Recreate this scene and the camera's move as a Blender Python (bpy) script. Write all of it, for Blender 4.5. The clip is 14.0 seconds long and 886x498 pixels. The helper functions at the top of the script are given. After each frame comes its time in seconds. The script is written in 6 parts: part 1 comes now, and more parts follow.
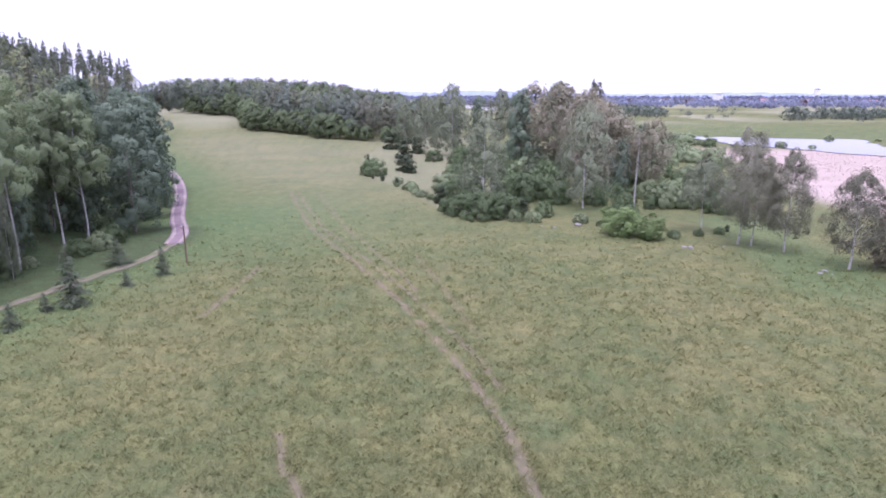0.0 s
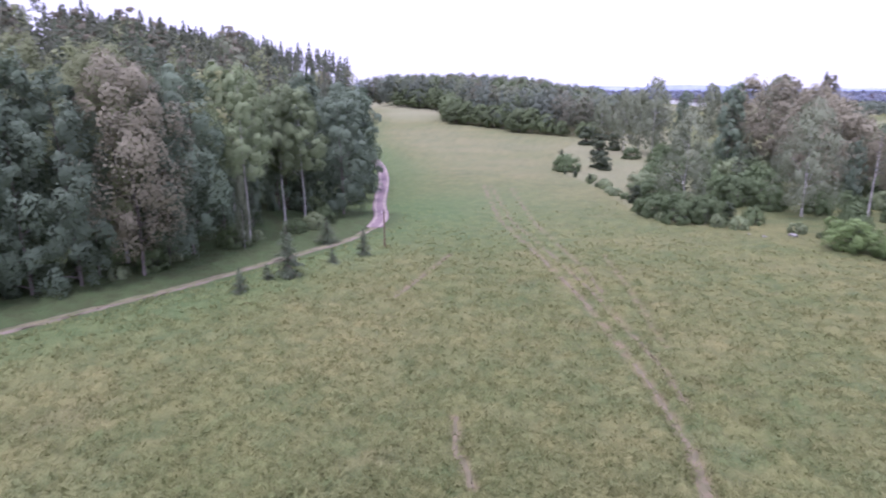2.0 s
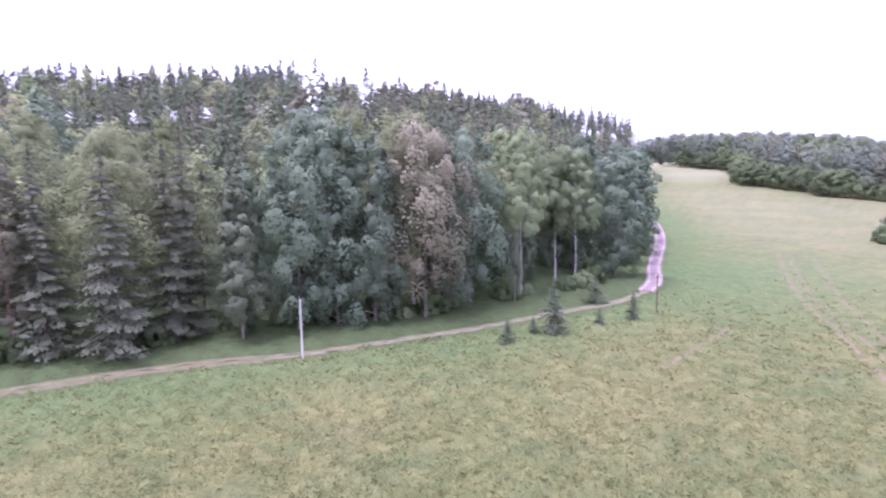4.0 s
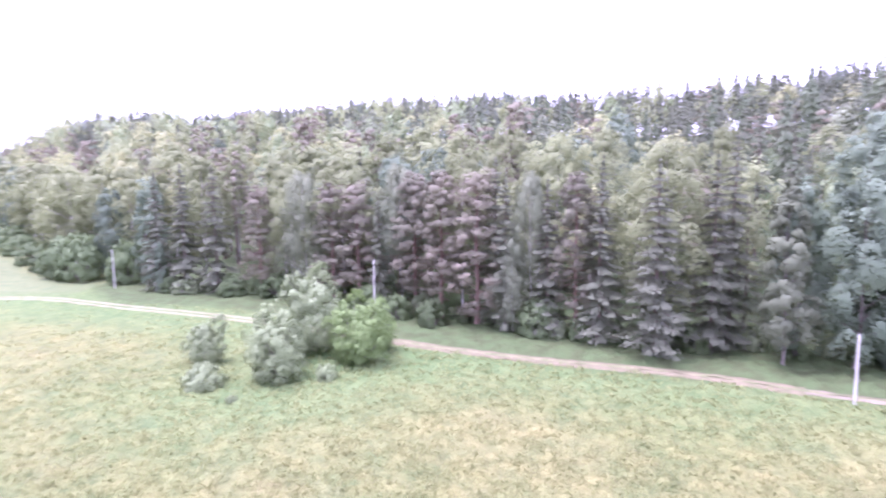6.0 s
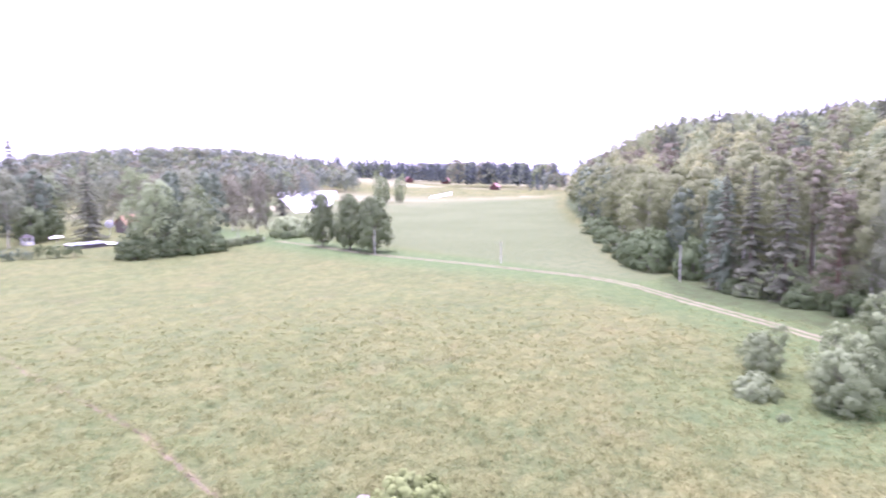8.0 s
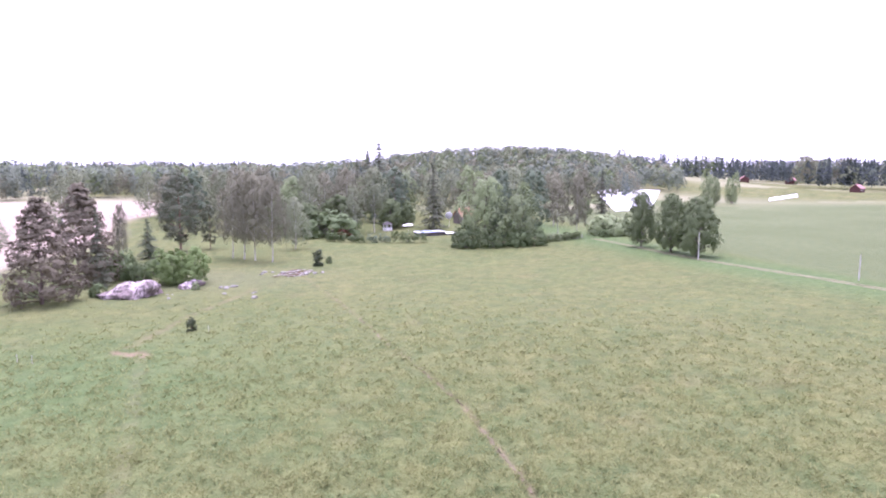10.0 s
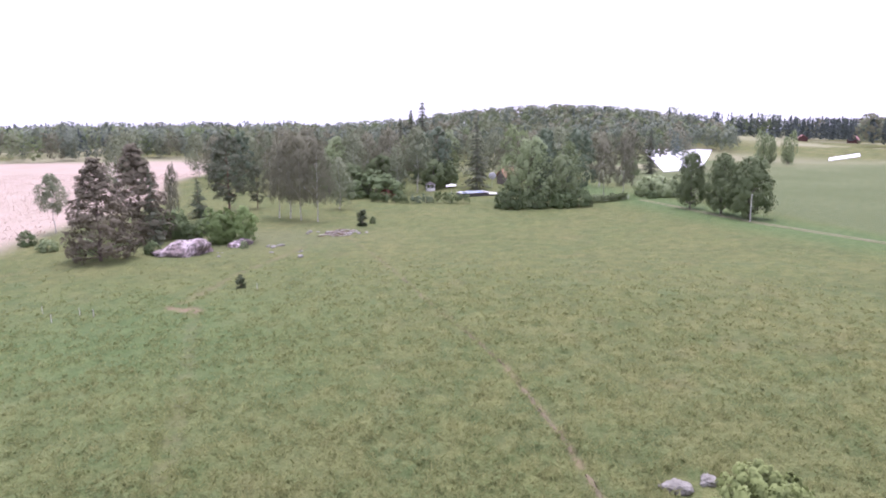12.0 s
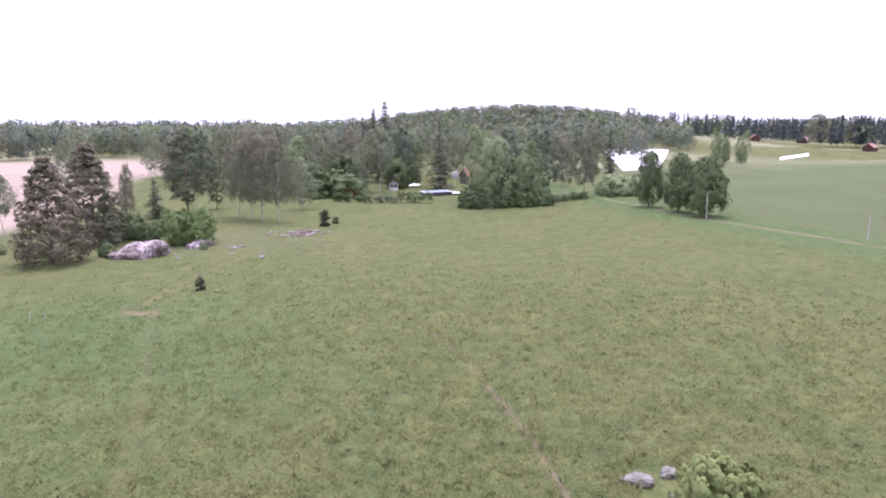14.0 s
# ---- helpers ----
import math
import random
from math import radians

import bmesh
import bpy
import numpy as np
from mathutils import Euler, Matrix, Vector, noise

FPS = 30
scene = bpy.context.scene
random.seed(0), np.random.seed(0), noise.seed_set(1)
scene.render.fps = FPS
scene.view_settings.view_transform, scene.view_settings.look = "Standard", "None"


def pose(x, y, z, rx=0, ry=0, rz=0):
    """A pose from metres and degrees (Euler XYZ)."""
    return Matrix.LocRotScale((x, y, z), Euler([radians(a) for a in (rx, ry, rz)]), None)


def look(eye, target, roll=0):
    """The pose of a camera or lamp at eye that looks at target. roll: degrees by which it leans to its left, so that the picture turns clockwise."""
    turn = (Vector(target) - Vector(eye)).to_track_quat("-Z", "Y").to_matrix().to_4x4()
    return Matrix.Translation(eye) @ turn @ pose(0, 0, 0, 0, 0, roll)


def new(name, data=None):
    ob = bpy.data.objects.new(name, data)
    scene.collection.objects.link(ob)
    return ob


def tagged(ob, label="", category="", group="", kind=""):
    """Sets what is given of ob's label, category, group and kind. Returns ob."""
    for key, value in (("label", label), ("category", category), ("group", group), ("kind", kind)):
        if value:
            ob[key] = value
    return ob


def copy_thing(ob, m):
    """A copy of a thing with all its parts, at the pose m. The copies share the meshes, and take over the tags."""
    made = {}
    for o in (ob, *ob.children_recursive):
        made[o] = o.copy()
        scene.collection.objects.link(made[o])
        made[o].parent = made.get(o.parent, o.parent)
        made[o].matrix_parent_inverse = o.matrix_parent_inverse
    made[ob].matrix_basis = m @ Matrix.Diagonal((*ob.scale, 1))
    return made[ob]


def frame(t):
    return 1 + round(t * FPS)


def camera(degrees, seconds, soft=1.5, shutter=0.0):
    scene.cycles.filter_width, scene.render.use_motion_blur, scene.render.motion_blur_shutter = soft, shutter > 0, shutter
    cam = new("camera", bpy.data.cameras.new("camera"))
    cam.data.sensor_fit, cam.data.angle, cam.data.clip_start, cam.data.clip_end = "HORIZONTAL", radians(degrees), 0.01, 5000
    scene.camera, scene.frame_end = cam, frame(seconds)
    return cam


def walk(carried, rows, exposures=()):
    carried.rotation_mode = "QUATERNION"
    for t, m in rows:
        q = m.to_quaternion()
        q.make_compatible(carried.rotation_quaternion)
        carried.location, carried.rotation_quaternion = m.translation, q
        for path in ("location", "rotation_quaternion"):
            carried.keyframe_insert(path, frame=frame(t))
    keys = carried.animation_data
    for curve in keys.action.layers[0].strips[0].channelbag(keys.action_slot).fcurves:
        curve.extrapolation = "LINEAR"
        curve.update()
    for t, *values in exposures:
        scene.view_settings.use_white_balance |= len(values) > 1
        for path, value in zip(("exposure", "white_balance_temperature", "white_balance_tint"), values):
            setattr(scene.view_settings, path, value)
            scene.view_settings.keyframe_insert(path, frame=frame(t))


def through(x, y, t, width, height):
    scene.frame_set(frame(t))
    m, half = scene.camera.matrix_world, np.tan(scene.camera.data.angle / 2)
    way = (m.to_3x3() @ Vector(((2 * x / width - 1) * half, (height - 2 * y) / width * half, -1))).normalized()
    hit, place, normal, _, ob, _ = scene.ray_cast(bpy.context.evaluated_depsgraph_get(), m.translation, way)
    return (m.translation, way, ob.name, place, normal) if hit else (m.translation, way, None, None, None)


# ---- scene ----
# ---- the camera and its turn on the spot, 20 m above the meadow ----
cam = camera(70.6, 14.0, soft=1.9, shutter=0.3)
EYE = (0.0, 0.0, 20.0)
TURN = [
    (0.0, 76.22, -0.03, 0.00),
    (0.5, 76.03, -0.04, -0.18),
    (1.0, 75.82, 0.02, -0.04),
    (1.5, 75.76, 0.03, 5.81),
    (2.0, 75.74, -0.06, 17.49),
    (2.2, 75.70, -0.17, 20.06),
    (4.3, 82.27, 0.18, 47.13),
    (4.5, 82.28, 0.21, 50.89),
    (5.0, 82.31, 0.42, 60.79),
    (5.5, 82.41, 0.55, 75.60),
    (6.0, 82.54, 0.63, 89.70),
    (6.5, 82.71, 0.65, 101.59),
    (7.0, 82.86, 0.61, 113.71),
    (7.5, 82.96, 0.56, 126.24),
    (8.0, 83.08, 0.52, 138.74),
    (8.5, 83.16, 0.47, 151.60),
    (9.0, 83.18, 0.28, 162.52),
    (9.2, 83.20, 0.29, 163.98),
    (11.3, 82.36, 0.46, 171.28),
    (11.5, 81.02, 0.49, 171.59),
    (12.0, 79.51, 0.41, 171.35),
    (12.5, 79.45, 0.40, 170.89),
    (13.0, 79.38, 0.42, 168.52),
    (13.5, 79.39, 0.36, 168.15),
    (14.0, 79.44, 0.28, 168.00),
]
EXPOSURES = [
    (0.0, 0.43, 5340, 41), (2.2, 0.39, 5340, 43), (4.3, 1.18, 5300, 51), (5.0, 1.56, 5280, 54), (6.0, 1.85, 5290, 56), (6.5, 1.93, 5300, 56), (7.3, 1.86, 5380, 56),
    (8.0, 1.47, 5470, 55), (8.5, 1.33, 5500, 53), (9.2, 1.16, 5500, 49), (11.3, 0.68, 5660, 38), (12.0, 0.48, 5700, 35), (14.0, 0.48, 5700, 35),
]
walk(cam, [(t, pose(*EYE, rx, ry, rz)) for t, rx, ry, rz in TURN], EXPOSURES)

# ---- sky and sun: a bright, thinly overcast summer day ----
SUN_HEIGHT, SUN_TURN = 74.0, 200.0
world = bpy.data.worlds.new("overcast_sky")
scene.world = world
world.use_nodes = True
wn, wl = world.node_tree.nodes, world.node_tree.links
sky = wn.new("ShaderNodeTexSky")
sky.sky_type, sky.sun_disc = "NISHITA", False
sky.sun_elevation, sky.sun_rotation = radians(SUN_HEIGHT), radians(SUN_TURN)
sky.dust_density, sky.air_density = 4.0, 1.2
veil = wn.new("ShaderNodeMix")
veil.data_type = "RGBA"
veil.inputs[0].default_value = 0.86
veil.inputs[7].default_value = (12.2, 12.2, 13.0, 1)
wl.new(sky.outputs[0], veil.inputs[6])
# an overcast sky is brighter overhead than at the horizon
aim = wn.new("ShaderNodeTexCoord")
split = wn.new("ShaderNodeSeparateXYZ")
wl.new(aim.outputs["Generated"], split.inputs[0])
height = wn.new("ShaderNodeMapRange")
height.inputs[1].default_value, height.inputs[2].default_value = 0.0, 1.0
height.inputs[3].default_value, height.inputs[4].default_value = 0.85, 1.45
wl.new(split.outputs[2], height.inputs[0])
cloud = wn.new("ShaderNodeVectorMath")
cloud.operation = "SCALE"
wl.new(veil.outputs[2], cloud.inputs[0])
wl.new(height.outputs[0], cloud.inputs["Scale"])
wl.new(cloud.outputs[0], wn["Background"].inputs[0])
wn["Background"].inputs[1].default_value = 0.095

sun_lamp = bpy.data.lights.new("sun", "SUN")
sun_lamp.energy, sun_lamp.angle, sun_lamp.color = 2.8, radians(30), (1.0, 0.95, 0.86)
sun = new("sun", sun_lamp)
sa = radians(SUN_TURN)
sun.matrix_world = look((math.sin(sa) * 50, math.cos(sa) * 50, 50 * math.tan(radians(SUN_HEIGHT))), (0, 0, 0))


# ---- materials ----
def material(name, rough=0.8, metal=0.0):
    m = bpy.data.materials.new(name)
    m.use_nodes = True
    b = m.node_tree.nodes["Principled BSDF"]
    b.inputs["Roughness"].default_value, b.inputs["Metallic"].default_value = rough, metal
    b.inputs["Specular IOR Level"].default_value = 0.25
    return m, m.node_tree.nodes, m.node_tree.links, b


def mixed(nodes, links, fac, a, b):
    """A colour mix; fac, a, b are sockets or values."""
    x = nodes.new("ShaderNodeMix")
    x.data_type = "RGBA"
    for socket, v in ((x.inputs[0], fac), (x.inputs[6], a), (x.inputs[7], b)):
        if isinstance(v, bpy.types.NodeSocket):
            links.new(v, socket)
        elif isinstance(v, tuple):
            socket.default_value = (*v, 1)
        else:
            socket.default_value = v
    return x.outputs[2]


def noisy(nodes, links, scale, low, high, detail=4, stretch=None):
    """Noise over object space, eased from 0 to 1 between low and high."""
    co = nodes.new("ShaderNodeTexCoord")
    tex = nodes.new("ShaderNodeTexNoise")
    tex.inputs["Scale"].default_value, tex.inputs["Detail"].default_value = scale, detail
    if stretch:
        mp = nodes.new("ShaderNodeMapping")
        mp.inputs["Scale"].default_value = stretch
        links.new(co.outputs["Object"], mp.inputs[0])
        links.new(mp.outputs[0], tex.inputs[0])
    else:
        links.new(co.outputs["Object"], tex.inputs[0])
    r = nodes.new("ShaderNodeMapRange")
    r.interpolation_type = "SMOOTHSTEP"
    r.inputs[1].default_value, r.inputs[2].default_value = low, high
    links.new(tex.outputs[0], r.inputs[0])
    return r.outputs[0]


def bumped(nodes, links, bsdf, height, strength, distance):
    b = nodes.new("ShaderNodeBump")
    b.inputs["Strength"].default_value, b.inputs["Distance"].default_value = strength, distance
    links.new(height, b.inputs["Height"])
    links.new(b.outputs[0], bsdf.inputs["Normal"])


def zone(nodes, name):
    a = nodes.new("ShaderNodeAttribute")
    a.attribute_name = name
    return a.outputs["Fac"]


def leaf_material(name, dark, light, tint=None, through=0.36):
    """Foliage: leaf to leaf, bough to bough and tree to tree the colour varies; some light comes through."""
    m, n, l, b = material(name, 0.7)
    geo = n.new("ShaderNodeNewGeometry")
    some = n.new("ShaderNodeMapRange")
    some.inputs[3].default_value, some.inputs[4].default_value = 0.38, 0.62
    l.new(geo.outputs["Random Per Island"], some.inputs[0])
    col = mixed(n, l, some.outputs[0], dark, light)
    mean = tuple((d + e) * 0.5 for d, e in zip(dark, light))
    info = n.new("ShaderNodeObjectInfo")
    half = n.new("ShaderNodeMath")
    half.operation = "MULTIPLY"
    half.inputs[1].default_value = 0.6
    l.new(info.outputs["Random"], half.inputs[0])
    col = mixed(n, l, half.outputs[0], col, tint or mean)
    col = mixed(n, l, noisy(n, l, 0.45, 0.35, 0.7, 2), col, mixed(n, l, 0.5, col, light))
    col = mixed(n, l, noisy(n, l, 0.11, 0.42, 0.62, 2), col, mixed(n, l, 0.6, col, tint or light))
    tree = n.new("ShaderNodeHueSaturation")
    vary = n.new("ShaderNodeMapRange")
    vary.inputs[3].default_value, vary.inputs[4].default_value = 0.85, 1.22
    l.new(info.outputs["Random"], vary.inputs[0])
    l.new(vary.outputs[0], tree.inputs["Value"])
    l.new(col, tree.inputs["Color"])
    col = tree.outputs[0]
    l.new(col, b.inputs["Base Color"])
    t = n.new("ShaderNodeBsdfTranslucent")
    l.new(col, t.inputs[0])
    mx = n.new("ShaderNodeMixShader")
    mx.inputs[0].default_value = through
    l.new(b.outputs[0], mx.inputs[1])
    l.new(t.outputs[0], mx.inputs[2])
    l.new(mx.outputs[0], n["Material Output"].inputs[0])
    return m


def plain_material(name, a, b_, scale=3.0, rough=0.8, bump=0.3, depth=0.02, stretch=None, metal=0.0):
    """A surface in two tones, coarse and fine, with fine relief."""
    m, n, l, b = material(name, rough, metal)
    coarse = noisy(n, l, scale, 0.35, 0.65, 5, stretch)
    fine = noisy(n, l, scale * 9, 0.3, 0.7, 3, stretch)
    col = mixed(n, l, coarse, a, b_)
    col = mixed(n, l, fine, col, mixed(n, l, 0.25, col, tuple(c * 0.6 for c in a)))
    l.new(col, b.inputs["Base Color"])
    bumped(n, l, b, fine, bump, depth)
    return m


def bark_material(name, a, b_, spots):
    """Bark with dark scars across a lighter stem."""
    m, n, l, b = material(name, 0.85)
    base = mixed(n, l, noisy(n, l, 1.2, 0.3, 0.7), a, b_)
    scar = noisy(n, l, 1.6, 0.56, 0.66, 3, (1.0, 1.0, 3.0))
    l.new(mixed(n, l, scar, base, spots), b.inputs["Base Color"])
    bumped(n, l, b, noisy(n, l, 8, 0.3, 0.7), 0.5, 0.03)
    return m


def meadow_colour(n, l):
    """Green, mossy, bluish, straw-dry and brownish grass: tussocks under a metre wide, in patches up to tens of metres."""
    green, moss, straw, blue = (0.106, 0.132, 0.043), (0.090, 0.113, 0.040), (0.188, 0.173, 0.070), (0.103, 0.141, 0.058)
    col = mixed(n, l, noisy(n, l, 0.09, 0.38, 0.62, 5), green, moss)
    col = mixed(n, l, noisy(n, l, 0.16, 0.54, 0.66, 4), col, blue)
    dry = noisy(n, l, 0.055, 0.40, 0.66, 6)
    col = mixed(n, l, zone(n, "dry"), col, mixed(n, l, dry, col, straw))
    rusty = noisy(n, l, 0.13, 0.56, 0.72, 5, (1.0, 1.0, 0.3))
    col = mixed(n, l, rusty, col, mixed(n, l, 0.45, col, (0.20, 0.145, 0.085)))
    swath = noisy(n, l, 0.38, 0.40, 0.64, 3)
    col = mixed(n, l, swath, mixed(n, l, 0.34, col, (0.060, 0.080, 0.030)), mixed(n, l, 0.32, col, straw))
    own = zone(n, "clump")
    col = mixed(n, l, own, mixed(n, l, 0.34, col, (0.066, 0.108, 0.038)), mixed(n, l, 0.34, col, (0.172, 0.170, 0.064)))
    # the colour darkens where the herb clumps stand low
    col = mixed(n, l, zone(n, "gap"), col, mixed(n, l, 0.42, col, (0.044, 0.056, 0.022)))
    tuft = noisy(n, l, 0.95, 0.36, 0.66, 2)
    col = mixed(n, l, tuft, mixed(n, l, 0.16, col, (0.048, 0.062, 0.024)), mixed(n, l, 0.16, col, straw))
    fine = noisy(n, l, 4.2, 0.36, 0.68, 3)
    col = mixed(n, l, fine, col, mixed(n, l, 0.14, col, (0.22, 0.22, 0.105)))
    lush = mixed(n, l, noisy(n, l, 0.5, 0.3, 0.7), (0.072, 0.130, 0.046), (0.106, 0.160, 0.060))
    lush = mixed(n, l, tuft, mixed(n, l, 0.25, lush, (0.045, 0.07, 0.03)), lush)
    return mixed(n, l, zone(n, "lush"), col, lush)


def ground_material():
    m, n, l, b = material("meadow_ground", 0.95)
    b.inputs["Specular IOR Level"].default_value = 0.1
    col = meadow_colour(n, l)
    crop = mixed(n, l, noisy(n, l, 0.03, 0.3, 0.7, 4), (0.108, 0.130, 0.056), (0.132, 0.150, 0.070))
    crop = mixed(n, l, noisy(n, l, 0.5, 0.4, 0.7, 5), crop, (0.094, 0.125, 0.056))
    col = mixed(n, l, zone(n, "crop"), col, crop)
    hay = mixed(n, l, noisy(n, l, 0.02, 0.3, 0.7, 4), (0.245, 0.235, 0.145), (0.195, 0.203, 0.110))
    col = mixed(n, l, zone(n, "hay"), col, hay)
    reed = mixed(n, l, noisy(n, l, 0.08, 0.35, 0.65, 6), (0.345, 0.28, 0.228), (0.31, 0.256, 0.20))
    reed = mixed(n, l, noisy(n, l, 0.7, 0.45, 0.7, 4), reed, (0.325, 0.265, 0.212))
    col = mixed(n, l, zone(n, "reed"), col, reed)
    litter_and_verge = mixed(n, l, noisy(n, l, 0.6, 0.3, 0.7), (0.055, 0.066, 0.029), (0.068, 0.100, 0.040))
    col = mixed(n, l, zone(n, "woods"), col, litter_and_verge)
    earth = mixed(n, l, noisy(n, l, 1.4, 0.3, 0.7), (0.23, 0.165, 0.115), (0.19, 0.155, 0.09))
    broken = n.new("ShaderNodeMath")
    broken.operation = "MULTIPLY"
    l.new(zone(n, "worn"), broken.inputs[0])
    l.new(noisy(n, l, 0.7, 0.34, 0.6, 5), broken.inputs[1])
    col = mixed(n, l, broken.outputs[0], col, earth)
    l.new(col, b.inputs["Base Color"])
    relief = n.new("ShaderNodeMath")
    relief.operation = "MULTIPLY_ADD"
    l.new(noisy(n, l, 1.15, 0.2, 0.8, 3), relief.inputs[0])
    relief.inputs[1].default_value = 1.0
    l.new(noisy(n, l, 4.2, 0.2, 0.8, 3), relief.inputs[2])
    bumped(n, l, b, relief.outputs[0], 0.7, 0.22)
    smooth = n.new("ShaderNodeMapRange")
    smooth.inputs[3].default_value, smooth.inputs[4].default_value = 0.7, 0.05
    l.new(zone(n, "reed"), smooth.inputs[0])
    l.new(smooth.outputs[0], n["Bump"].inputs["Strength"])
    return m


def grass_material():
    """Blades in the meadow's own colours, each a little lighter or darker."""
    m, n, l, b = material("grass_blades", 0.8)
    b.inputs["Specular IOR Level"].default_value = 0.1
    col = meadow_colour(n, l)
    geo = n.new("ShaderNodeNewGeometry")
    col = mixed(n, l, geo.outputs["Random Per Island"], mixed(n, l, 0.35, col, (0.17, 0.215, 0.075)), mixed(n, l, 0.5, col, (0.35, 0.345, 0.155)))
    l.new(col, b.inputs["Base Color"])
    t = n.new("ShaderNodeBsdfTranslucent")
    l.new(col, t.inputs[0])
    mx = n.new("ShaderNodeMixShader")
    mx.inputs[0].default_value = 0.5
    l.new(b.outputs[0], mx.inputs[1])
    l.new(t.outputs[0], mx.inputs[2])
    l.new(mx.outputs[0], n["Material Output"].inputs[0])
    return m


GROUND = ground_material()
LEAF_BIRCH = leaf_material("birch_leaves", (0.140, 0.166, 0.094), (0.224, 0.255, 0.155), (0.174, 0.196, 0.121))
LEAF_ASPEN = leaf_material("aspen_leaves", (0.110, 0.149, 0.094), (0.181, 0.233, 0.148))
LEAF_OAK = leaf_material("oak_leaves", (0.100, 0.136, 0.062), (0.178, 0.222, 0.105))
LEAF_WILLOW = leaf_material("willow_leaves", (0.165, 0.208, 0.102), (0.278, 0.334, 0.172))
LEAF_SHRUB = leaf_material("shrub_leaves", (0.086, 0.124, 0.052), (0.152, 0.202, 0.09))
LEAF_COPPER = leaf_material("copper_leaves", (0.19, 0.085, 0.06), (0.29, 0.135, 0.095))
LEAF_RUST = leaf_material("reddish_leaves", (0.212, 0.200, 0.126), (0.298, 0.280, 0.184))
NEEDLE_SPRUCE = leaf_material("spruce_needles", (0.080, 0.092, 0.056), (0.148, 0.164, 0.102), through=0.32)
NEEDLE_DRY = leaf_material("browned_needles", (0.096, 0.088, 0.058), (0.165, 0.146, 0.100), through=0.32)
NEEDLE_PINE = leaf_material("pine_needles", (0.132, 0.136, 0.086), (0.208, 0.206, 0.134), (0.195, 0.170, 0.120), through=0.32)
NEEDLE_JUNIPER = leaf_material("juniper_needles", (0.04, 0.056, 0.03), (0.08, 0.10, 0.05), through=0.32)
GRASS_BLADE = grass_material()
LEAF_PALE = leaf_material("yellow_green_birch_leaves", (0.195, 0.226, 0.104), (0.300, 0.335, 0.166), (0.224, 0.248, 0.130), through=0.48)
LEAF_LIME = leaf_material("light_yellow_green_leaves", (0.235, 0.252, 0.110), (0.345, 0.360, 0.175), (0.268, 0.280, 0.142), through=0.48)
# leaves of remoter woods, greyed a little by haze painted into the colour
LEAF_HILL = leaf_material("haze_greyed_woodland_leaves", (0.098, 0.128, 0.086), (0.195, 0.235, 0.16), (0.140, 0.160, 0.122))
# spruces farther off: the haze over them is put into the needles as blue
NEEDLE_HAZE = leaf_material("blue_green_spruce_needles", (0.062, 0.082, 0.078), (0.112, 0.138, 0.126), through=0.32)
LEAF_SHORE = leaf_material("brownish_birch_leaves", (0.128, 0.130, 0.084), (0.196, 0.198, 0.130))
LEAF_GOAT = leaf_material("goat_willow_leaves", (0.159, 0.202, 0.099), (0.262, 0.317, 0.163))
NEEDLE_YOUNG = leaf_material("young_spruce_needles", (0.075, 0.10, 0.055), (0.135, 0.165, 0.095))
LEAF_SALLOW = leaf_material("pale_sallow_leaves", (0.165, 0.210, 0.068), (0.310, 0.365, 0.140))
LEAF_CHERRY = leaf_material("fresh_green_leaves", (0.122, 0.182, 0.060), (0.220, 0.300, 0.110))
# blue-grey distance haze is mixed into this leaf colour itself
LEAF_FAR = leaf_material("haze_tinted_far_leaves", (0.17, 0.19, 0.24), (0.24, 0.26, 0.32))
REED_BLADE = leaf_material("reed_blades", (0.37, 0.30, 0.242), (0.42, 0.342, 0.28), through=0.5)
BARK_BIRCH = bark_material("birch_bark", (0.52, 0.50, 0.46), (0.36, 0.34, 0.31), (0.06, 0.05, 0.045))
BARK_GREY = bark_material("grey_bark", (0.20, 0.18, 0.15), (0.13, 0.115, 0.095), (0.06, 0.05, 0.04))
BARK_PINE = bark_material("pine_bark", (0.20, 0.13, 0.095), (0.15, 0.11, 0.085), (0.08, 0.055, 0.04))
BARK_SPRUCE = bark_material("spruce_bark", (0.16, 0.125, 0.10), (0.11, 0.09, 0.07), (0.05, 0.04, 0.035))
RUT_PALE = plain_material("pale_packed_gravel", (0.31, 0.255, 0.225), (0.24, 0.195, 0.17), 0.7, 0.95, 0.5, 0.03)
GRAVEL = plain_material("pinkish_gravel", (0.22, 0.165, 0.165), (0.165, 0.125, 0.125), 0.7, 0.95, 0.6, 0.04)
GRAVEL_DULL = plain_material("grassed_gravel", (0.20, 0.165, 0.125), (0.155, 0.145, 0.085), 0.7, 0.95, 0.6, 0.04)
EARTH = plain_material("trodden_earth", (0.152, 0.130, 0.078), (0.115, 0.112, 0.058), 0.9, 0.95, 0.6, 0.04)
PATH_EARTH = plain_material("reddish_trodden_earth", (0.175, 0.145, 0.088), (0.130, 0.122, 0.066), 1.3, 0.95, 0.6, 0.04)
RUT = plain_material("grassy_wheel_rut", (0.20, 0.185, 0.115), (0.16, 0.165, 0.085), 0.9, 0.95, 0.6, 0.04)
VERGE = plain_material("road_grass", (0.12, 0.14, 0.06), (0.20, 0.18, 0.10), 0.8, 0.95, 0.8, 0.08)
GRANITE = plain_material("lichened_granite", (0.28, 0.27, 0.235), (0.13, 0.122, 0.10), 0.8, 0.85, 0.7, 0.06)
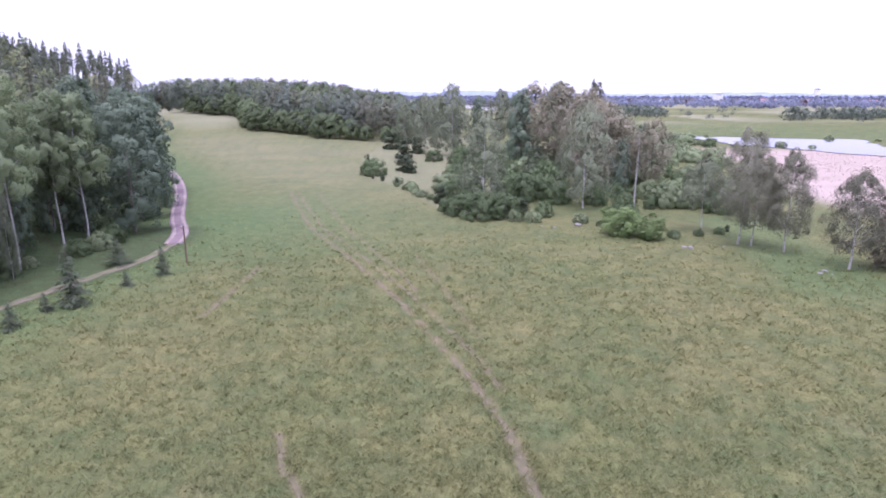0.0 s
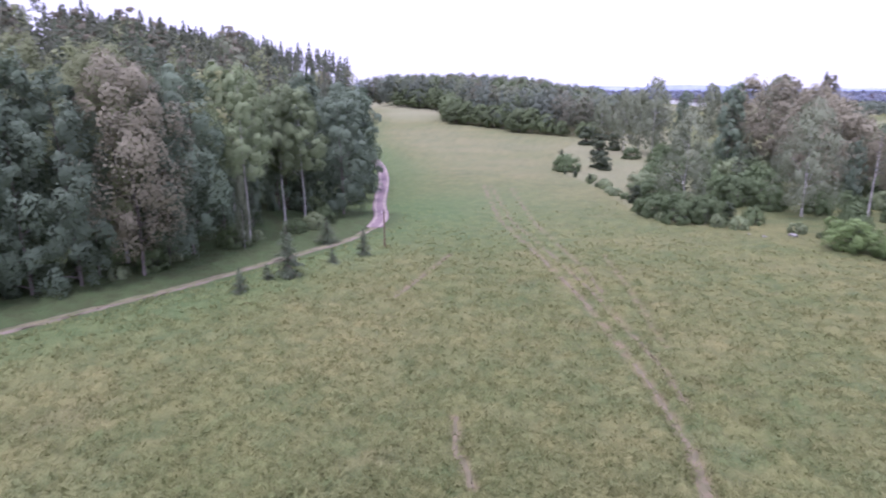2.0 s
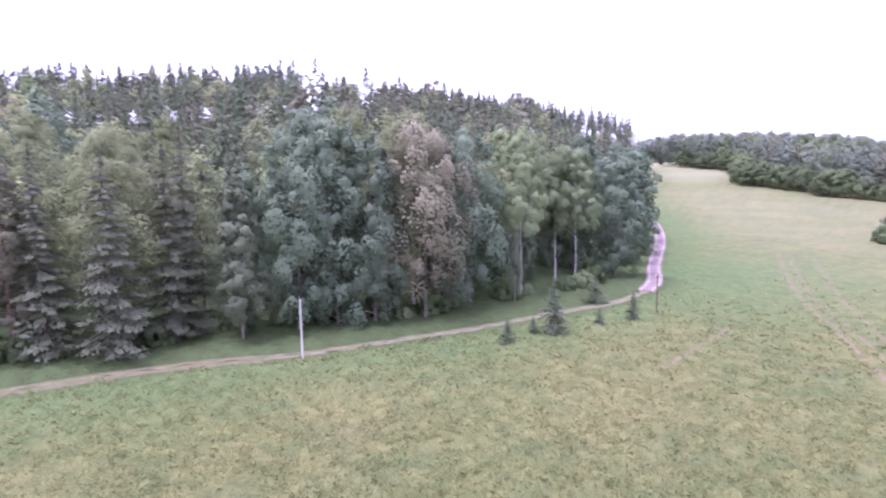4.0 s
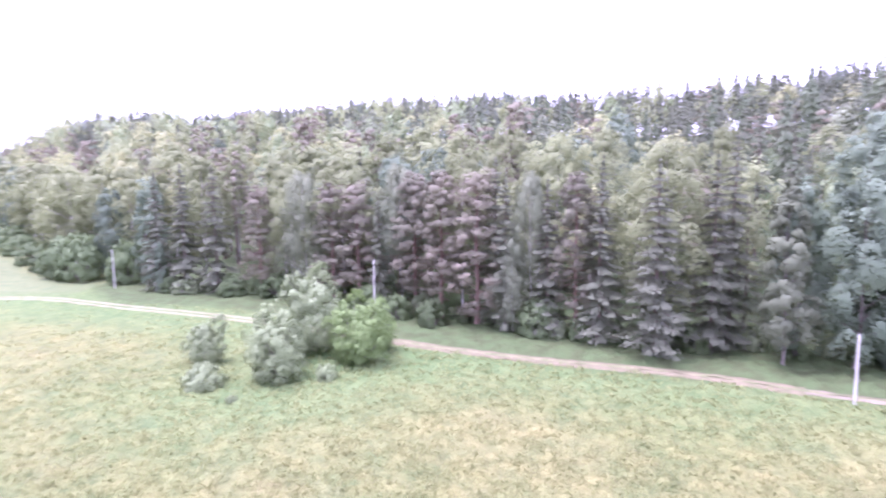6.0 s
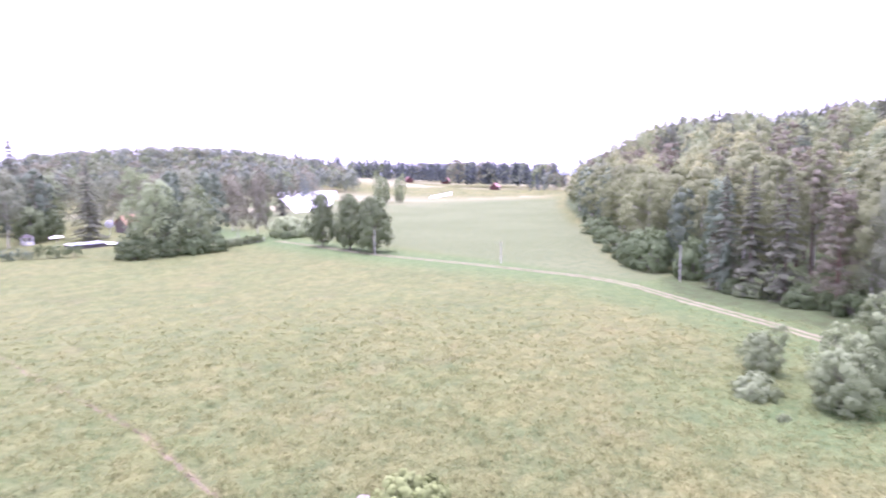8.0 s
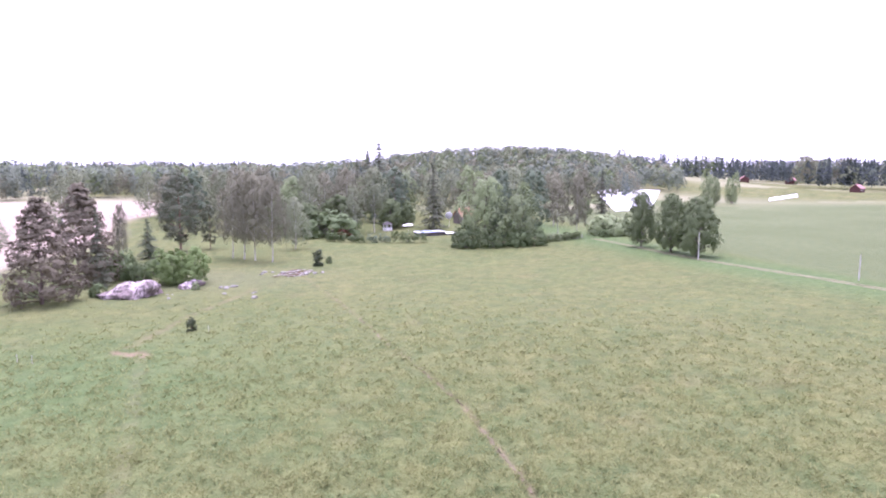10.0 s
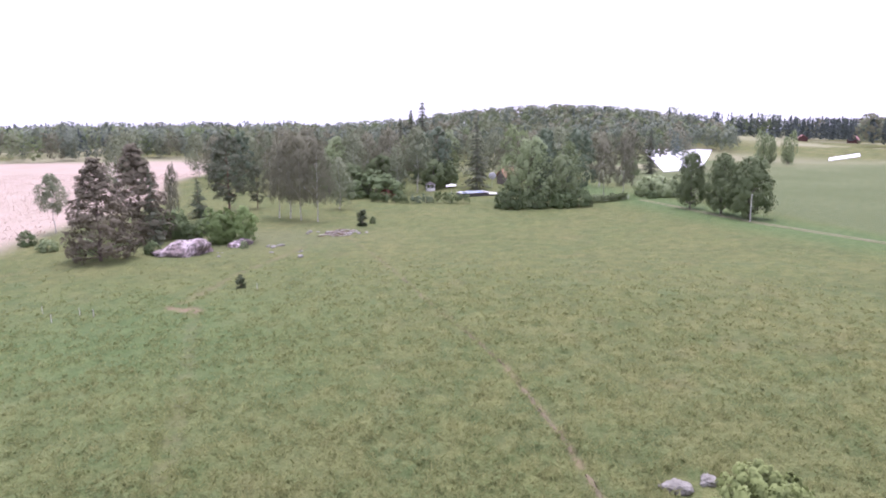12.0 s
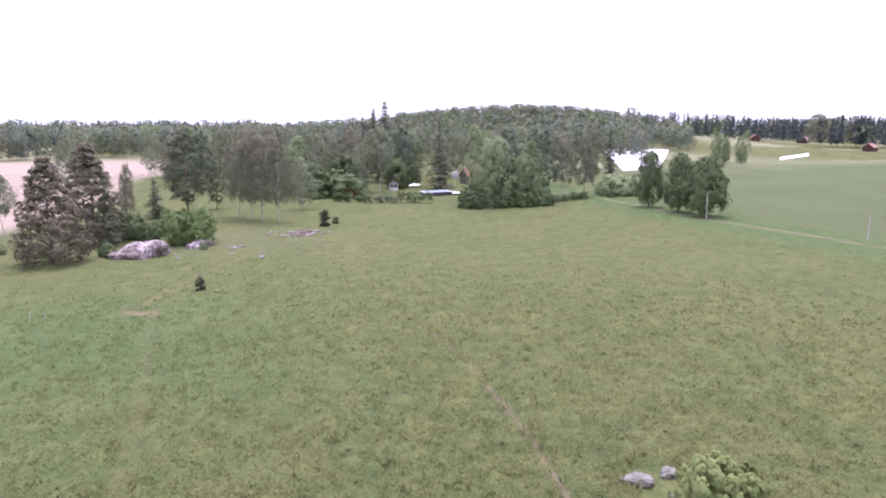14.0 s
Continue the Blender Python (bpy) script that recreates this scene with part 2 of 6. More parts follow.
POLE_WOOD = plain_material("weathered_pole_wood", (0.56, 0.54, 0.50), (0.42, 0.40, 0.36), 2.0, 0.85, 0.4, 0.01, (1, 1, 0.1))
POLE_BROWN = plain_material("tarred_pole_wood", (0.17, 0.11, 0.075), (0.11, 0.08, 0.06), 2.0, 0.85, 0.4, 0.01, (1, 1, 0.1))
WHITE_PAINT = plain_material("white_paint", (0.8, 0.8, 0.78), (0.72, 0.72, 0.7), 1.5, 0.6, 0.1, 0.004)
RED_PAINT = plain_material("red_house_paint", (0.105, 0.05, 0.045), (0.08, 0.04, 0.036), 1.0, 0.8, 0.3, 0.01)
ROOF_RED = plain_material("red_roof_tiles", (0.40, 0.21, 0.20), (0.32, 0.17, 0.16), 0.8, 0.7, 0.4, 0.03)
ROOF_ORANGE = plain_material("orange_roof_tiles", (0.40, 0.22, 0.14), (0.30, 0.17, 0.11), 0.8, 0.7, 0.4, 0.03)
ROOF_DARK = plain_material("dark_roof_felt", (0.07, 0.065, 0.065), (0.10, 0.09, 0.09), 0.8, 0.8, 0.3, 0.02)
WHITE_FLEECE = plain_material("white_crop_fleece", (0.82, 0.82, 0.84), (0.74, 0.74, 0.77), 0.3, 0.6, 0.4, 0.05)
POOL_BLUE = plain_material("blue_pool_cover", (0.16, 0.25, 0.62), (0.2, 0.3, 0.7), 0.5, 0.4, 0.1, 0.01)
WINDOW_GLASS, _n, _l, _b = material("window_glass", 0.08)
_b.inputs["Base Color"].default_value = (0.02, 0.025, 0.03, 1)
_b.inputs["Specular IOR Level"].default_value = 0.5
WATER, _n, _l, _b = material("still_lake_water", 0.06)
_b.inputs["Base Color"].default_value = (0.03, 0.035, 0.03, 1)
_b.inputs["Specular IOR Level"].default_value = 0.5
bumped(_n, _l, _b, noisy(_n, _l, 1.5, 0.3, 0.7, 2), 0.08, 0.03)

# ---- mesh helpers ----
def mesh_of(name, verts, faces, mat, smooth=False, normals=None):
    """A mesh from arrays: verts (n, 3), faces (m, 3 or 4) or a list of tuples."""
    me = bpy.data.meshes.new(name)
    v = np.asarray(verts, dtype=np.float32)
    if isinstance(faces, np.ndarray):
        k = faces.shape[1]
        me.vertices.add(len(v))
        me.vertices.foreach_set("co", v.ravel())
        me.loops.add(faces.size)
        me.loops.foreach_set("vertex_index", faces.astype(np.int32).ravel())
        me.polygons.add(len(faces))
        me.polygons.foreach_set("loop_start", np.arange(0, faces.size, k, dtype=np.int32))
        me.polygons.foreach_set("loop_total", np.full(len(faces), k, dtype=np.int32))
        me.update(calc_edges=True)
    else:
        me.from_pydata(v.tolist(), [], faces)
    if smooth or normals is not None:
        me.polygons.foreach_set("use_smooth", np.ones(len(me.polygons), dtype=bool))
    if normals is not None:
        me.normals_split_custom_set_from_vertices(normals.tolist())
    me.materials.append(mat)
    return me


def part_mesh(name, me, parent, label=""):
    ob = new(name, me)
    ob.parent = parent
    return tagged(ob, label)


def part(name, bm, mat, parent, label="", smooth=False):
    """Links a bmesh as one mesh object under a thing or a part."""
    me = bpy.data.meshes.new(name)
    bm.to_mesh(me)
    bm.free()
    if smooth:
        me.polygons.foreach_set("use_smooth", np.ones(len(me.polygons), dtype=bool))
    me.materials.append(mat)
    return part_mesh(name, me, parent, label)


def thing(name, m, label, category, group="", kind=""):
    ob = new(name)
    ob.empty_display_size = 0.3
    ob.matrix_basis = m
    return tagged(ob, label, category, group, kind)


def box(bm, x, y, z, sx, sy, sz, bevel=0.0, turn=None):
    """A bevelled box with its middle at x, y, z."""
    made = bmesh.ops.create_cube(bm, size=1.0)["verts"]
    m = Matrix.Translation((x, y, z)) @ (turn or Matrix()) @ Matrix.Diagonal((sx, sy, sz, 1))
    bmesh.ops.transform(bm, matrix=m, verts=made)
    if bevel:
        edges = list({e for v in made for e in v.link_edges})
        bmesh.ops.bevel(bm, geom=edges, offset=bevel, segments=1, affect="EDGES")
    return bm


def tube(rings, sides=7):
    """A tapered tube through rings of (x, y, z, radius): verts and quads."""
    rings = np.asarray(rings, dtype=float)
    a = np.arange(sides) * 2 * np.pi / sides
    verts = []
    for i, (x, y, z, r) in enumerate(rings):
        d = rings[min(i + 1, len(rings) - 1), :3] - rings[max(i - 1, 0), :3]
        d = d / (np.linalg.norm(d) + 1e-9)
        u = np.cross(d, (0.3, 1.0, 0.1) if abs(d[2]) > 0.6 else (0, 0, 1))
        u = u / (np.linalg.norm(u) + 1e-9)
        w = np.cross(d, u)
        verts.append(np.array([x, y, z]) + r * (np.cos(a)[:, None] * u + np.sin(a)[:, None] * w))
    faces = [(i * sides + j, i * sides + (j + 1) % sides, (i + 1) * sides + (j + 1) % sides, (i + 1) * sides + j)
             for i in range(len(rings) - 1) for j in range(sides)]
    return np.concatenate(verts), np.array(faces)


def joined(pieces):
    """Several (verts, faces) or (verts, faces, normals) as one."""
    vs, fs, ns, k = [], [], [], 0
    for v, f, *n in pieces:
        vs.append(v)
        fs.append(np.asarray(f) + k)
        ns += n
        k += len(v)
    return (np.concatenate(vs), np.concatenate(fs), *([np.concatenate(ns)] if ns else []))


def unit(a):
    return a / (np.linalg.norm(a, axis=-1, keepdims=True) + 1e-9)


def leaf_cloud(centres, normals, size, rng, slim=0.7, hang=None):
    """Leaf sprays: small slanted leaves round the centres, facing roughly along the normals."""
    n = len(centres)
    soft = unit(normals + rng.normal(0, 0.07 if np.max(size) > 0.12 else 0.32, (n, 3)))
    nor = unit(normals + rng.normal(0, 0.34, (n, 3)))
    a = unit(np.cross(nor, rng.normal(0, 1, (n, 3))) if hang is None else hang + rng.normal(0, 0.25, (n, 3)))
    b = unit(np.cross(nor, a))
    s = (np.asarray(size) * rng.uniform(0.55, 1.4, n))[:, None]
    v = np.stack([centres - a * s - b * s * slim * 0.55, centres + a * s * 1.1 - b * s * slim * 0.3, centres + a * s * 0.1 + b * s * slim * 1.2 + nor * s * 0.2], 1)
    turned = (np.cross(v[:, 1] - v[:, 0], v[:, 2] - v[:, 0]) * soft).sum(1) < 0
    v[turned] = v[turned][:, [0, 2, 1]]
    return v.reshape(-1, 3), np.arange(n * 3).reshape(-1, 3), np.repeat(soft, 3, 0)


def lobes_crown(lobes, leaves, size, rng, droop=0.0, flat=1.0, loose=0.07, clumps=6, dome_weight=0.55):
    """Boughs (x, y, z, radius), each of several leafy clumps; the sprays sit on the clumps' upper and outer sides, so that gaps and undersides stay dark."""
    cs, ns = [], []
    lob = np.array(lobes)
    mid, span = lob[:, :3].mean(0), lob[:, :3].std(0) * 1.8 + 0.3
    for x, y, z, r in lobes:
        dome = (np.array([x, y, z]) - mid) / span
        out = np.array([x - mid[0], y - mid[1], 0.0])
        out = out / max(r, np.linalg.norm(out))
        k = max(2, int(leaves * rng.uniform(0.7, 1.3) / clumps))
        for _ in range(clumps):
            way = unit(rng.normal(0, 1, 3) + out * 0.8 + np.array([0, 0, 0.35]))
            rs = r * rng.uniform(0.36, 0.58)
            d = unit(rng.normal(0, 1, (k, 3)) + way * 0.55 + np.array([0, 0, 0.45]))
            reach = rs * rng.uniform(0.7, 1.05, k)[:, None]
            far = rng.uniform(0, 1, k) < loose
            reach[far] *= rng.uniform(1.0, 1.7, (int(far.sum()), 1))
            p = (d * reach + way * r * 0.62) * np.array([1, 1, flat])
            p[:, 2] -= droop * r * rng.uniform(0, 1, k) * np.hypot(d[:, 0], d[:, 1])
            cs.append(p + np.array([x, y, z]))
            ns.append(d * 0.7 + way * 0.45 + out * 0.2 + dome * dome_weight + np.array([0, 0, 0.1]))
    c = np.concatenate(cs)
    c[:, 2] = np.maximum(c[:, 2], size * 0.5)
    hang = np.tile(np.array([[0.0, 0.0, -1.0]]), (len(c), 1)) if droop > 0.6 else None
    return leaf_cloud(c, np.concatenate(ns), size, rng, 0.5 if hang is not None else 0.75, hang)


def stem(height, radius, rng, sway=0.03, steps=7, top=0.12):
    rows, x, y = [], 0.0, 0.0
    for i in range(steps + 1):
        t = i / steps
        flare = 1.35 if i == 0 else 1.0
        rows.append((x, y, height * t - (0.5 if i == 0 else 0), radius * flare * ((1 - t) ** 0.8 * (1 - top) + top)))
        x += rng.normal(0, sway * height / steps * 2)
        y += rng.normal(0, sway * height / steps * 2)
    return rows


def along(rows, z):
    for a, b in zip(rows, rows[1:]):
        if a[2] <= z <= b[2]:
            t = (z - a[2]) / (b[2] - a[2])
            return np.array([a[k] + t * (b[k] - a[k]) for k in range(4)])
    return np.array(rows[-1])


def broadleaf(seed, height, width, low, profile, lobes, leaves, size, trunk_radius, droop=0.0, flat=1.0, lobe_size=0.17, limbs=16, stems=1, dome=0.55):
    """A broadleaved tree: trunk with limbs, and a crown of leaf sprays on lobes."""
    rng = np.random.default_rng(seed)
    wood, all_lobes = [], []
    for s in range(stems):
        h = height * (1 if s == 0 else rng.uniform(0.75, 0.95))
        rows = stem(h * 0.95, trunk_radius * (1 if stems == 1 else 0.75), rng, 0.02 if stems == 1 else 0.05)
        if stems > 1:
            ang, lean = s * 6.283 / stems + rng.uniform(-0.4, 0.4), width * 0.22
            rows = [(x + math.cos(ang) * lean * (0.2 + z / h), y + math.sin(ang) * lean * (0.2 + z / h), z, r) for x, y, z, r in rows]
        wood.append(tube(rows, 8))
        here = []
        for i in range(lobes // stems):
            t = (i + rng.uniform(0, 1)) / (lobes // stems)
            z = h * (low + (1 - low) * t * 0.97)
            core = along(rows, z)
            wide = width / 2 * profile(t) * (1 if stems == 1 else 0.75)
            ang, d = i * 2.4 + rng.uniform(-0.6, 0.6), wide * rng.uniform(0.45, 1.0)
            r = max(0.35, lobe_size * width * rng.uniform(0.7, 1.3) * (0.55 + 0.45 * profile(t)))
            here.append((core[0] + math.cos(ang) * d, core[1] + math.sin(ang) * d, z, r))
        for x, y, z, r in here[::max(1, len(here) * stems // limbs)]:
            z0 = max(h * low * 0.8, z - math.hypot(x, y) * 0.7)
            c = along(rows, z0)
            mid = ((x + c[0]) / 2, (y + c[1]) / 2, (z + z0) / 2 + 0.1 * r, c[3] * 0.35)
            wood.append(tube([(c[0], c[1], z0, c[3] * 0.5), mid, (x, y, z, 0.025)], 5))
        all_lobes += here
    return joined(wood), lobes_crown(all_lobes, leaves, size, rng, droop, flat, dome_weight=dome)


def spruce(seed, height, width, tiers, arms, sprays, size, bare=0.03, ragged=0.2, power=0.82, loose=0.5):
    """A spruce: straight stem, tiers of arms that sag and lift at the tips, hung with needle sprays."""
    rng = np.random.default_rng(seed)
    rows = stem(height, height * 0.011 + 0.04, rng, 0.004, 6, 0.05)
    wood, cs, ns, hs, fs = [tube(rows, 7)], [], [], [], []
    for i in range(tiers):
        t = 1 - (1 - (i + rng.uniform(0, 0.8)) / tiers) ** 1.3
        z = height * (bare + (0.985 - bare) * t)
        reach0 = width / 2 * (1 - t) ** power * (0.75 + 0.25 * min(1, t * 8)) + 0.12
        for k in range(max(4, int(arms * (1 - 0.4 * t)))):
            if rng.uniform() < ragged * 0.5:
                continue
            ang = rng.uniform(0, 6.283)
            reach = reach0 * rng.uniform(1 - ragged * 1.4, 1 + ragged)
            c, s = math.cos(ang), math.sin(ang)
            sag = reach * (0.55 - 0.45 * t)
            z1 = z + rng.uniform(-loose, loose) * height / tiers * (1.2 - t)
            m = max(4, int(sprays * (reach / (width / 2)) ** 0.6))
            u = (np.arange(m) + rng.uniform(0.2, 1.0, m)) / m
            r = reach * u
            zz = z1 - sag * (u ** 1.2) + sag * 0.45 * u ** 3
            side = rng.normal(0, 0.14 * reach + 0.05, m) * (1.1 - 0.6 * u)
            cs.append(np.stack([c * r - s * side, s * r + c * side, zz - rng.uniform(0, 0.25, m)], 1))
            ns.append(np.stack([c * np.ones(m) * 0.8, s * np.ones(m) * 0.8, 0.35 + 0.4 * u], 1))
            fs.append(np.full(m, 0.55 + 0.45 * min(1, 1.6 * (1 - t))))
            hs.append(np.stack([c * np.ones(m) * 0.7 - s * 0.5 * np.sign(side), s * np.ones(m) * 0.7 + c * 0.5 * np.sign(side), -0.8 * np.ones(m)], 1))
            if k % 3 == 0 and reach > 0.8:
                wood.append(tube([(0, 0, z, 0.035), (c * reach * 0.5, s * reach * 0.5, z - sag * 0.38, 0.025), (c * reach * 0.9, s * reach * 0.9, z - sag * 0.58, 0.01)], 3))
    return joined(wood), leaf_cloud(np.concatenate(cs), np.concatenate(ns), size * np.concatenate(fs), rng, 0.5, np.concatenate(hs))


def pine(seed, height, width, low, lobes, leaves, size):
    """A pine: a bare lower stem and flat tufts of needles on crooked limbs."""
    rng = np.random.default_rng(seed)
    rows = stem(height * 0.97, height * 0.012 + 0.05, rng, 0.012)
    wood, tufts = [tube(rows, 8)], []
    for i in range(lobes):
        t = (i + rng.uniform(0, 1)) / lobes
        z = height * (low + (0.98 - low) * t)
        c = along(rows, z)
        ang = i * 2.4 + rng.uniform(-0.5, 0.5)
        d = width / 2 * (1 - 0.75 * t ** 1.6) * rng.uniform(0.35, 1.0) * (0.7 + 0.3 * min(1, t * 4))
        x, y, z1 = c[0] + math.cos(ang) * d, c[1] + math.sin(ang) * d, z + d * rng.uniform(-0.3, 0.35)
        tufts.append((x, y, z1, width * rng.uniform(0.10, 0.17)))
        if i % 2 == 0:
            wood.append(tube([(c[0], c[1], z - 0.2, 0.07), ((x + c[0]) / 2, (y + c[1]) / 2, (z + z1) / 2 + 0.15, 0.045), (x, y, z1, 0.015)], 4))
        if t < 0.35 and i % 2:
            wood.append(tube([(c[0], c[1], z - height * 0.14, 0.05), (c[0] + math.cos(ang) * d * 0.8, c[1] + math.sin(ang) * d * 0.8, z - height * 0.16, 0.01)], 3))
    return joined(wood), lobes_crown(tufts, leaves, size, rng, 0.15, 0.6, 0.2, 4)


def shrub(seed, height, width, lobes, leaves, size, columns=0.0):
    """A bush: short stems out of the ground and leafy lobes down to it."""
    rng = np.random.default_rng(seed)
    wood, mass = [], []
    for i in range(lobes):
        ang, u = i * 2.4 + rng.uniform(-0.5, 0.5), math.sqrt((i + 0.5) / lobes)
        d = width / 2 * u * rng.uniform(0.7, 0.95) * (1 - columns)
        z = height * (0.2 + 0.68 * (1 - u ** 2) ** 0.5 * rng.uniform(0.55, 1.0)) if not columns else height * rng.uniform(0.15, 0.9)
        r = width * (rng.uniform(0.24, 0.34) if columns else rng.uniform(0.13, 0.2))
        x, y = math.cos(ang) * d, math.sin(ang) * d
        mass.append((x, y, max(r * 0.6, z), r))
        if u > 0.5:
            mass.append((x * 1.05, y * 1.05, r * 0.6, r * 0.8))
        if i % 3 == 0:
            wood.append(tube([(x * 0.15, y * 0.15, -0.2, 0.06), (x * 0.5, y * 0.5, z * 0.5, 0.045), (x, y, z, 0.015)], 4))
    return joined(wood), lobes_crown(mass, leaves, size, rng, 0.2, 0.9)


# ---- the lie of the land ----
FOREST_EDGE = np.array([(-170, 360), (-118, 240), (-80, 170), (-63, 135), (-49, 104), (-44, 88), (-45, 74), (-49, 63), (-52, 51),
                        (-57, 42), (-62, 32), (-66, 22), (-70, 12), (-79, -1), (-84, -8), (-98, -30), (-101, -45), (-117, -58),
                        (-124, -76), (-166, -112), (-208, -153), (-304, -236), (-430, -330)], dtype=float)
FOREST = np.concatenate([FOREST_EDGE, [(-1000, -700), (-1200, 0), (-900, 800), (-300, 600)]])
COPSE = np.array([(-24, 262), (-26, 205), (-19, 160), (-5, 126), (1, 105), (8, 101), (16, 99.5), (24, 95.5), (31, 88), (42, 92), (58, 105),
                  (62, 140), (66, 190), (40, 250), (15, 330)], dtype=float)
ROAD_LINE = np.array([(-140, 300), (-108, 228), (-88, 191), (-71, 164), (-57, 135), (-45.5, 105.5), (-39.5, 92), (-37.4, 84), (-37.6, 75.7), (-40.1, 66.6), (-43.6, 54.7), (-46, 48.1), (-49.4, 39.2),
                      (-52.8, 31.9), (-55.8, 26.6), (-59.2, 19.6), (-62.2, 10.8), (-66.3, 2.2), (-70.1, -5.1), (-76, -15.5), (-83.6, -30), (-88.4, -41.5),
                      (-93, -52.2), (-97, -62), (-98, -71), (-96.4, -82.7), (-94.2, -97), (-91, -112), (-88.5, -124), (-87, -140), (-86.3, -157), (-85, -173), (-82, -200), (-80, -240)], dtype=float)
RIDGE = np.array([(-180, 0), (20, 0), (25.8, 34), (28.4, 58), (30.5, 66), (33.9, 74), (36.3, 70), (42.9, 57.0), (45.1, 55.7), (50, 47.7), (53, 46.0), (56.5, 48.1), (59, 43.5), (62.5, 38.7), (70, 32.2),
                  (77, 33.2), (82.8, 35.5), (90, 37.7), (97, 41.8), (101.8, 43.3), (106, 48.5), (110.6, 51.7), (115, 60.8), (119, 75.6), (123, 100.0), (126.5, 100.0), (130, 14), (136, 0), (180, 0)], dtype=float)
HILLS = [(-265, -780, 34, 160), (-950, -1080, 22, 200), (250, -900, 10, 300), (-135, 430, 11, 80)]
WORN = [
    (0.45, 0.8, [(5.0, 26.0), (4.6, 28.8), (4.0, 34.5)]),
    (0.3, 0.6, [(4.2, 40.0), (2.6, 46.0), (0.4, 52.0), (-3.1, 61.0), (-8.8, 74.0), (-19.3, 97.0), (-30.6, 131.5)]),
    (0.38, 0.65, [(4.0, 34.5), (1.9, 42.4), (-1.2, 51.3), (-4.7, 60.5), (-10.4, 73.3), (-20.9, 96.5), (-32.2, 131.3)]),
    (0.3, 0.65, [(-10.0, 34.4), (-8.8, 30.8), (-7.0, 27.5)]),
    (0.3, 0.7, [(-22.4, 53.9), (-22.0, 61.3), (-21.9, 73.3)]),
    (0.3, 0.55, [(-2.5, 62.0), (-6.5, 74.0), (-15.0, 95.0), (-26.0, 130.0)]),
    (0.3, 0.5, [(3.0, 50.0), (-0.5, 66.0), (-3.5, 78.0)]),
    (0.24, 0.7, [(-13.0, -26.0), (-13.2, -29.8), (-13.5, -37.4), (-13.3, -42.0), (-12.9, -50.3)]),
    (0.22, 0.45, [(-12.9, -50.3), (-11.3, -60.2), (-9.3, -70.3), (-6.8, -87.0), (-1.1, -116.3), (3.2, -134.9)]),
    (0.9, 0.9, [(17.6, -72.6), (20.6, -74.2)]),
    (0.6, 0.18, [(17.6, -71.0), (14.5, -55.0), (12.5, -43.7), (11.3, -34.9)]),
    (0.6, 0.4, [(20, -76), (16, -92), (8, -112)]),
]


def inside(px, py, poly):
    hit = np.zeros(np.shape(px), dtype=bool)
    for (x0, y0), (x1, y1) in zip(poly, np.roll(poly, -1, axis=0)):
        cross = ((y0 > py) != (y1 > py)) & (px < (x1 - x0) * (py - y0) / (y1 - y0 + 1e-12) + x0)
        hit ^= cross
    return hit


def off_line(px, py, line):
    """The distance to a line of points."""
    best = np.full(np.shape(px), 1e9)
    line = np.asarray(line, dtype=float)
    for a, b in zip(line, line[1:]):
        ab = b - a
        t = np.clip(((px - a[0]) * ab[0] + (py - a[1]) * ab[1]) / (ab @ ab), 0, 1)
        best = np.minimum(best, np.hypot(px - a[0] - t * ab[0], py - a[1] - t * ab[1]))
    return best


def ease(v, low, high):
    t = np.clip((v - low) / (high - low), 0, 1)
    return t * t * (3 - 2 * t)


def into_forest(px, py):
    d = off_line(px, py, FOREST_EDGE)
    return np.where(inside(px, py, FOREST), d, -d)


def hill_rise(deep):
    return 0.34 * ease(deep, 0, 70) + 0.66 * ease(deep, 40, 230)


def land(px, py):
    """The height of the ground."""
    px, py = np.asarray(px, dtype=float), np.asarray(py, dtype=float)
    turn = np.degrees(np.arctan2(-px, py))
    h = np.interp(turn, RIDGE[:, 0], RIDGE[:, 1]) * hill_rise(into_forest(px, py)) * (1 - 0.8 * ease(np.hypot(px, py), 420, 620))
    for x, y, top, wide in HILLS:
        h = h + top * np.exp(-((px - x) ** 2 + (py - y) ** 2) / (2 * wide ** 2))
    near = np.exp(-((px ** 2 + py ** 2) / 90 ** 2))
    h = h + near * (0.10 * np.sin(px * 0.11 + 1.3) * np.sin(py * 0.09) + 0.05 * np.sin(px * 0.31 + py * 0.23))
    return h


def polar(turn, r):
    return -math.sin(radians(turn)) * r, math.cos(radians(turn)) * r


def floor_at(x, y):
    return float(land(np.array([x]), np.array([y]))[0])


def clumps_at(x, y, cell):
    """Rounded herb clumps, one in each cell: how high they stand, from 0 to 1, and a tone of their own."""
    ci, cj = np.floor(x / cell), np.floor(y / cell)
    near, tone, tall = np.full(np.shape(x), 9.0), np.zeros(np.shape(x)), np.zeros(np.shape(x))
    for di in (-1, 0, 1):
        for dj in (-1, 0, 1):
            a, b = ci + di, cj + dj
            h1, h2, h3 = [np.mod(np.sin(a * p + b * q) * 43758.5453, 1.0) for p, q in ((127.1, 311.7), (269.5, 183.3), (419.2, 371.9))]
            d = np.hypot(x / cell - a - h1, y / cell - b - h2) / (0.70 + 0.35 * h3)
            hit = d < near
            near, tone, tall = np.where(hit, d, near), np.where(hit, h3, tone), np.where(hit, 0.45 + 0.55 * h1, tall)
    return np.clip(1.05 - near, 0, 1) * tall, tone


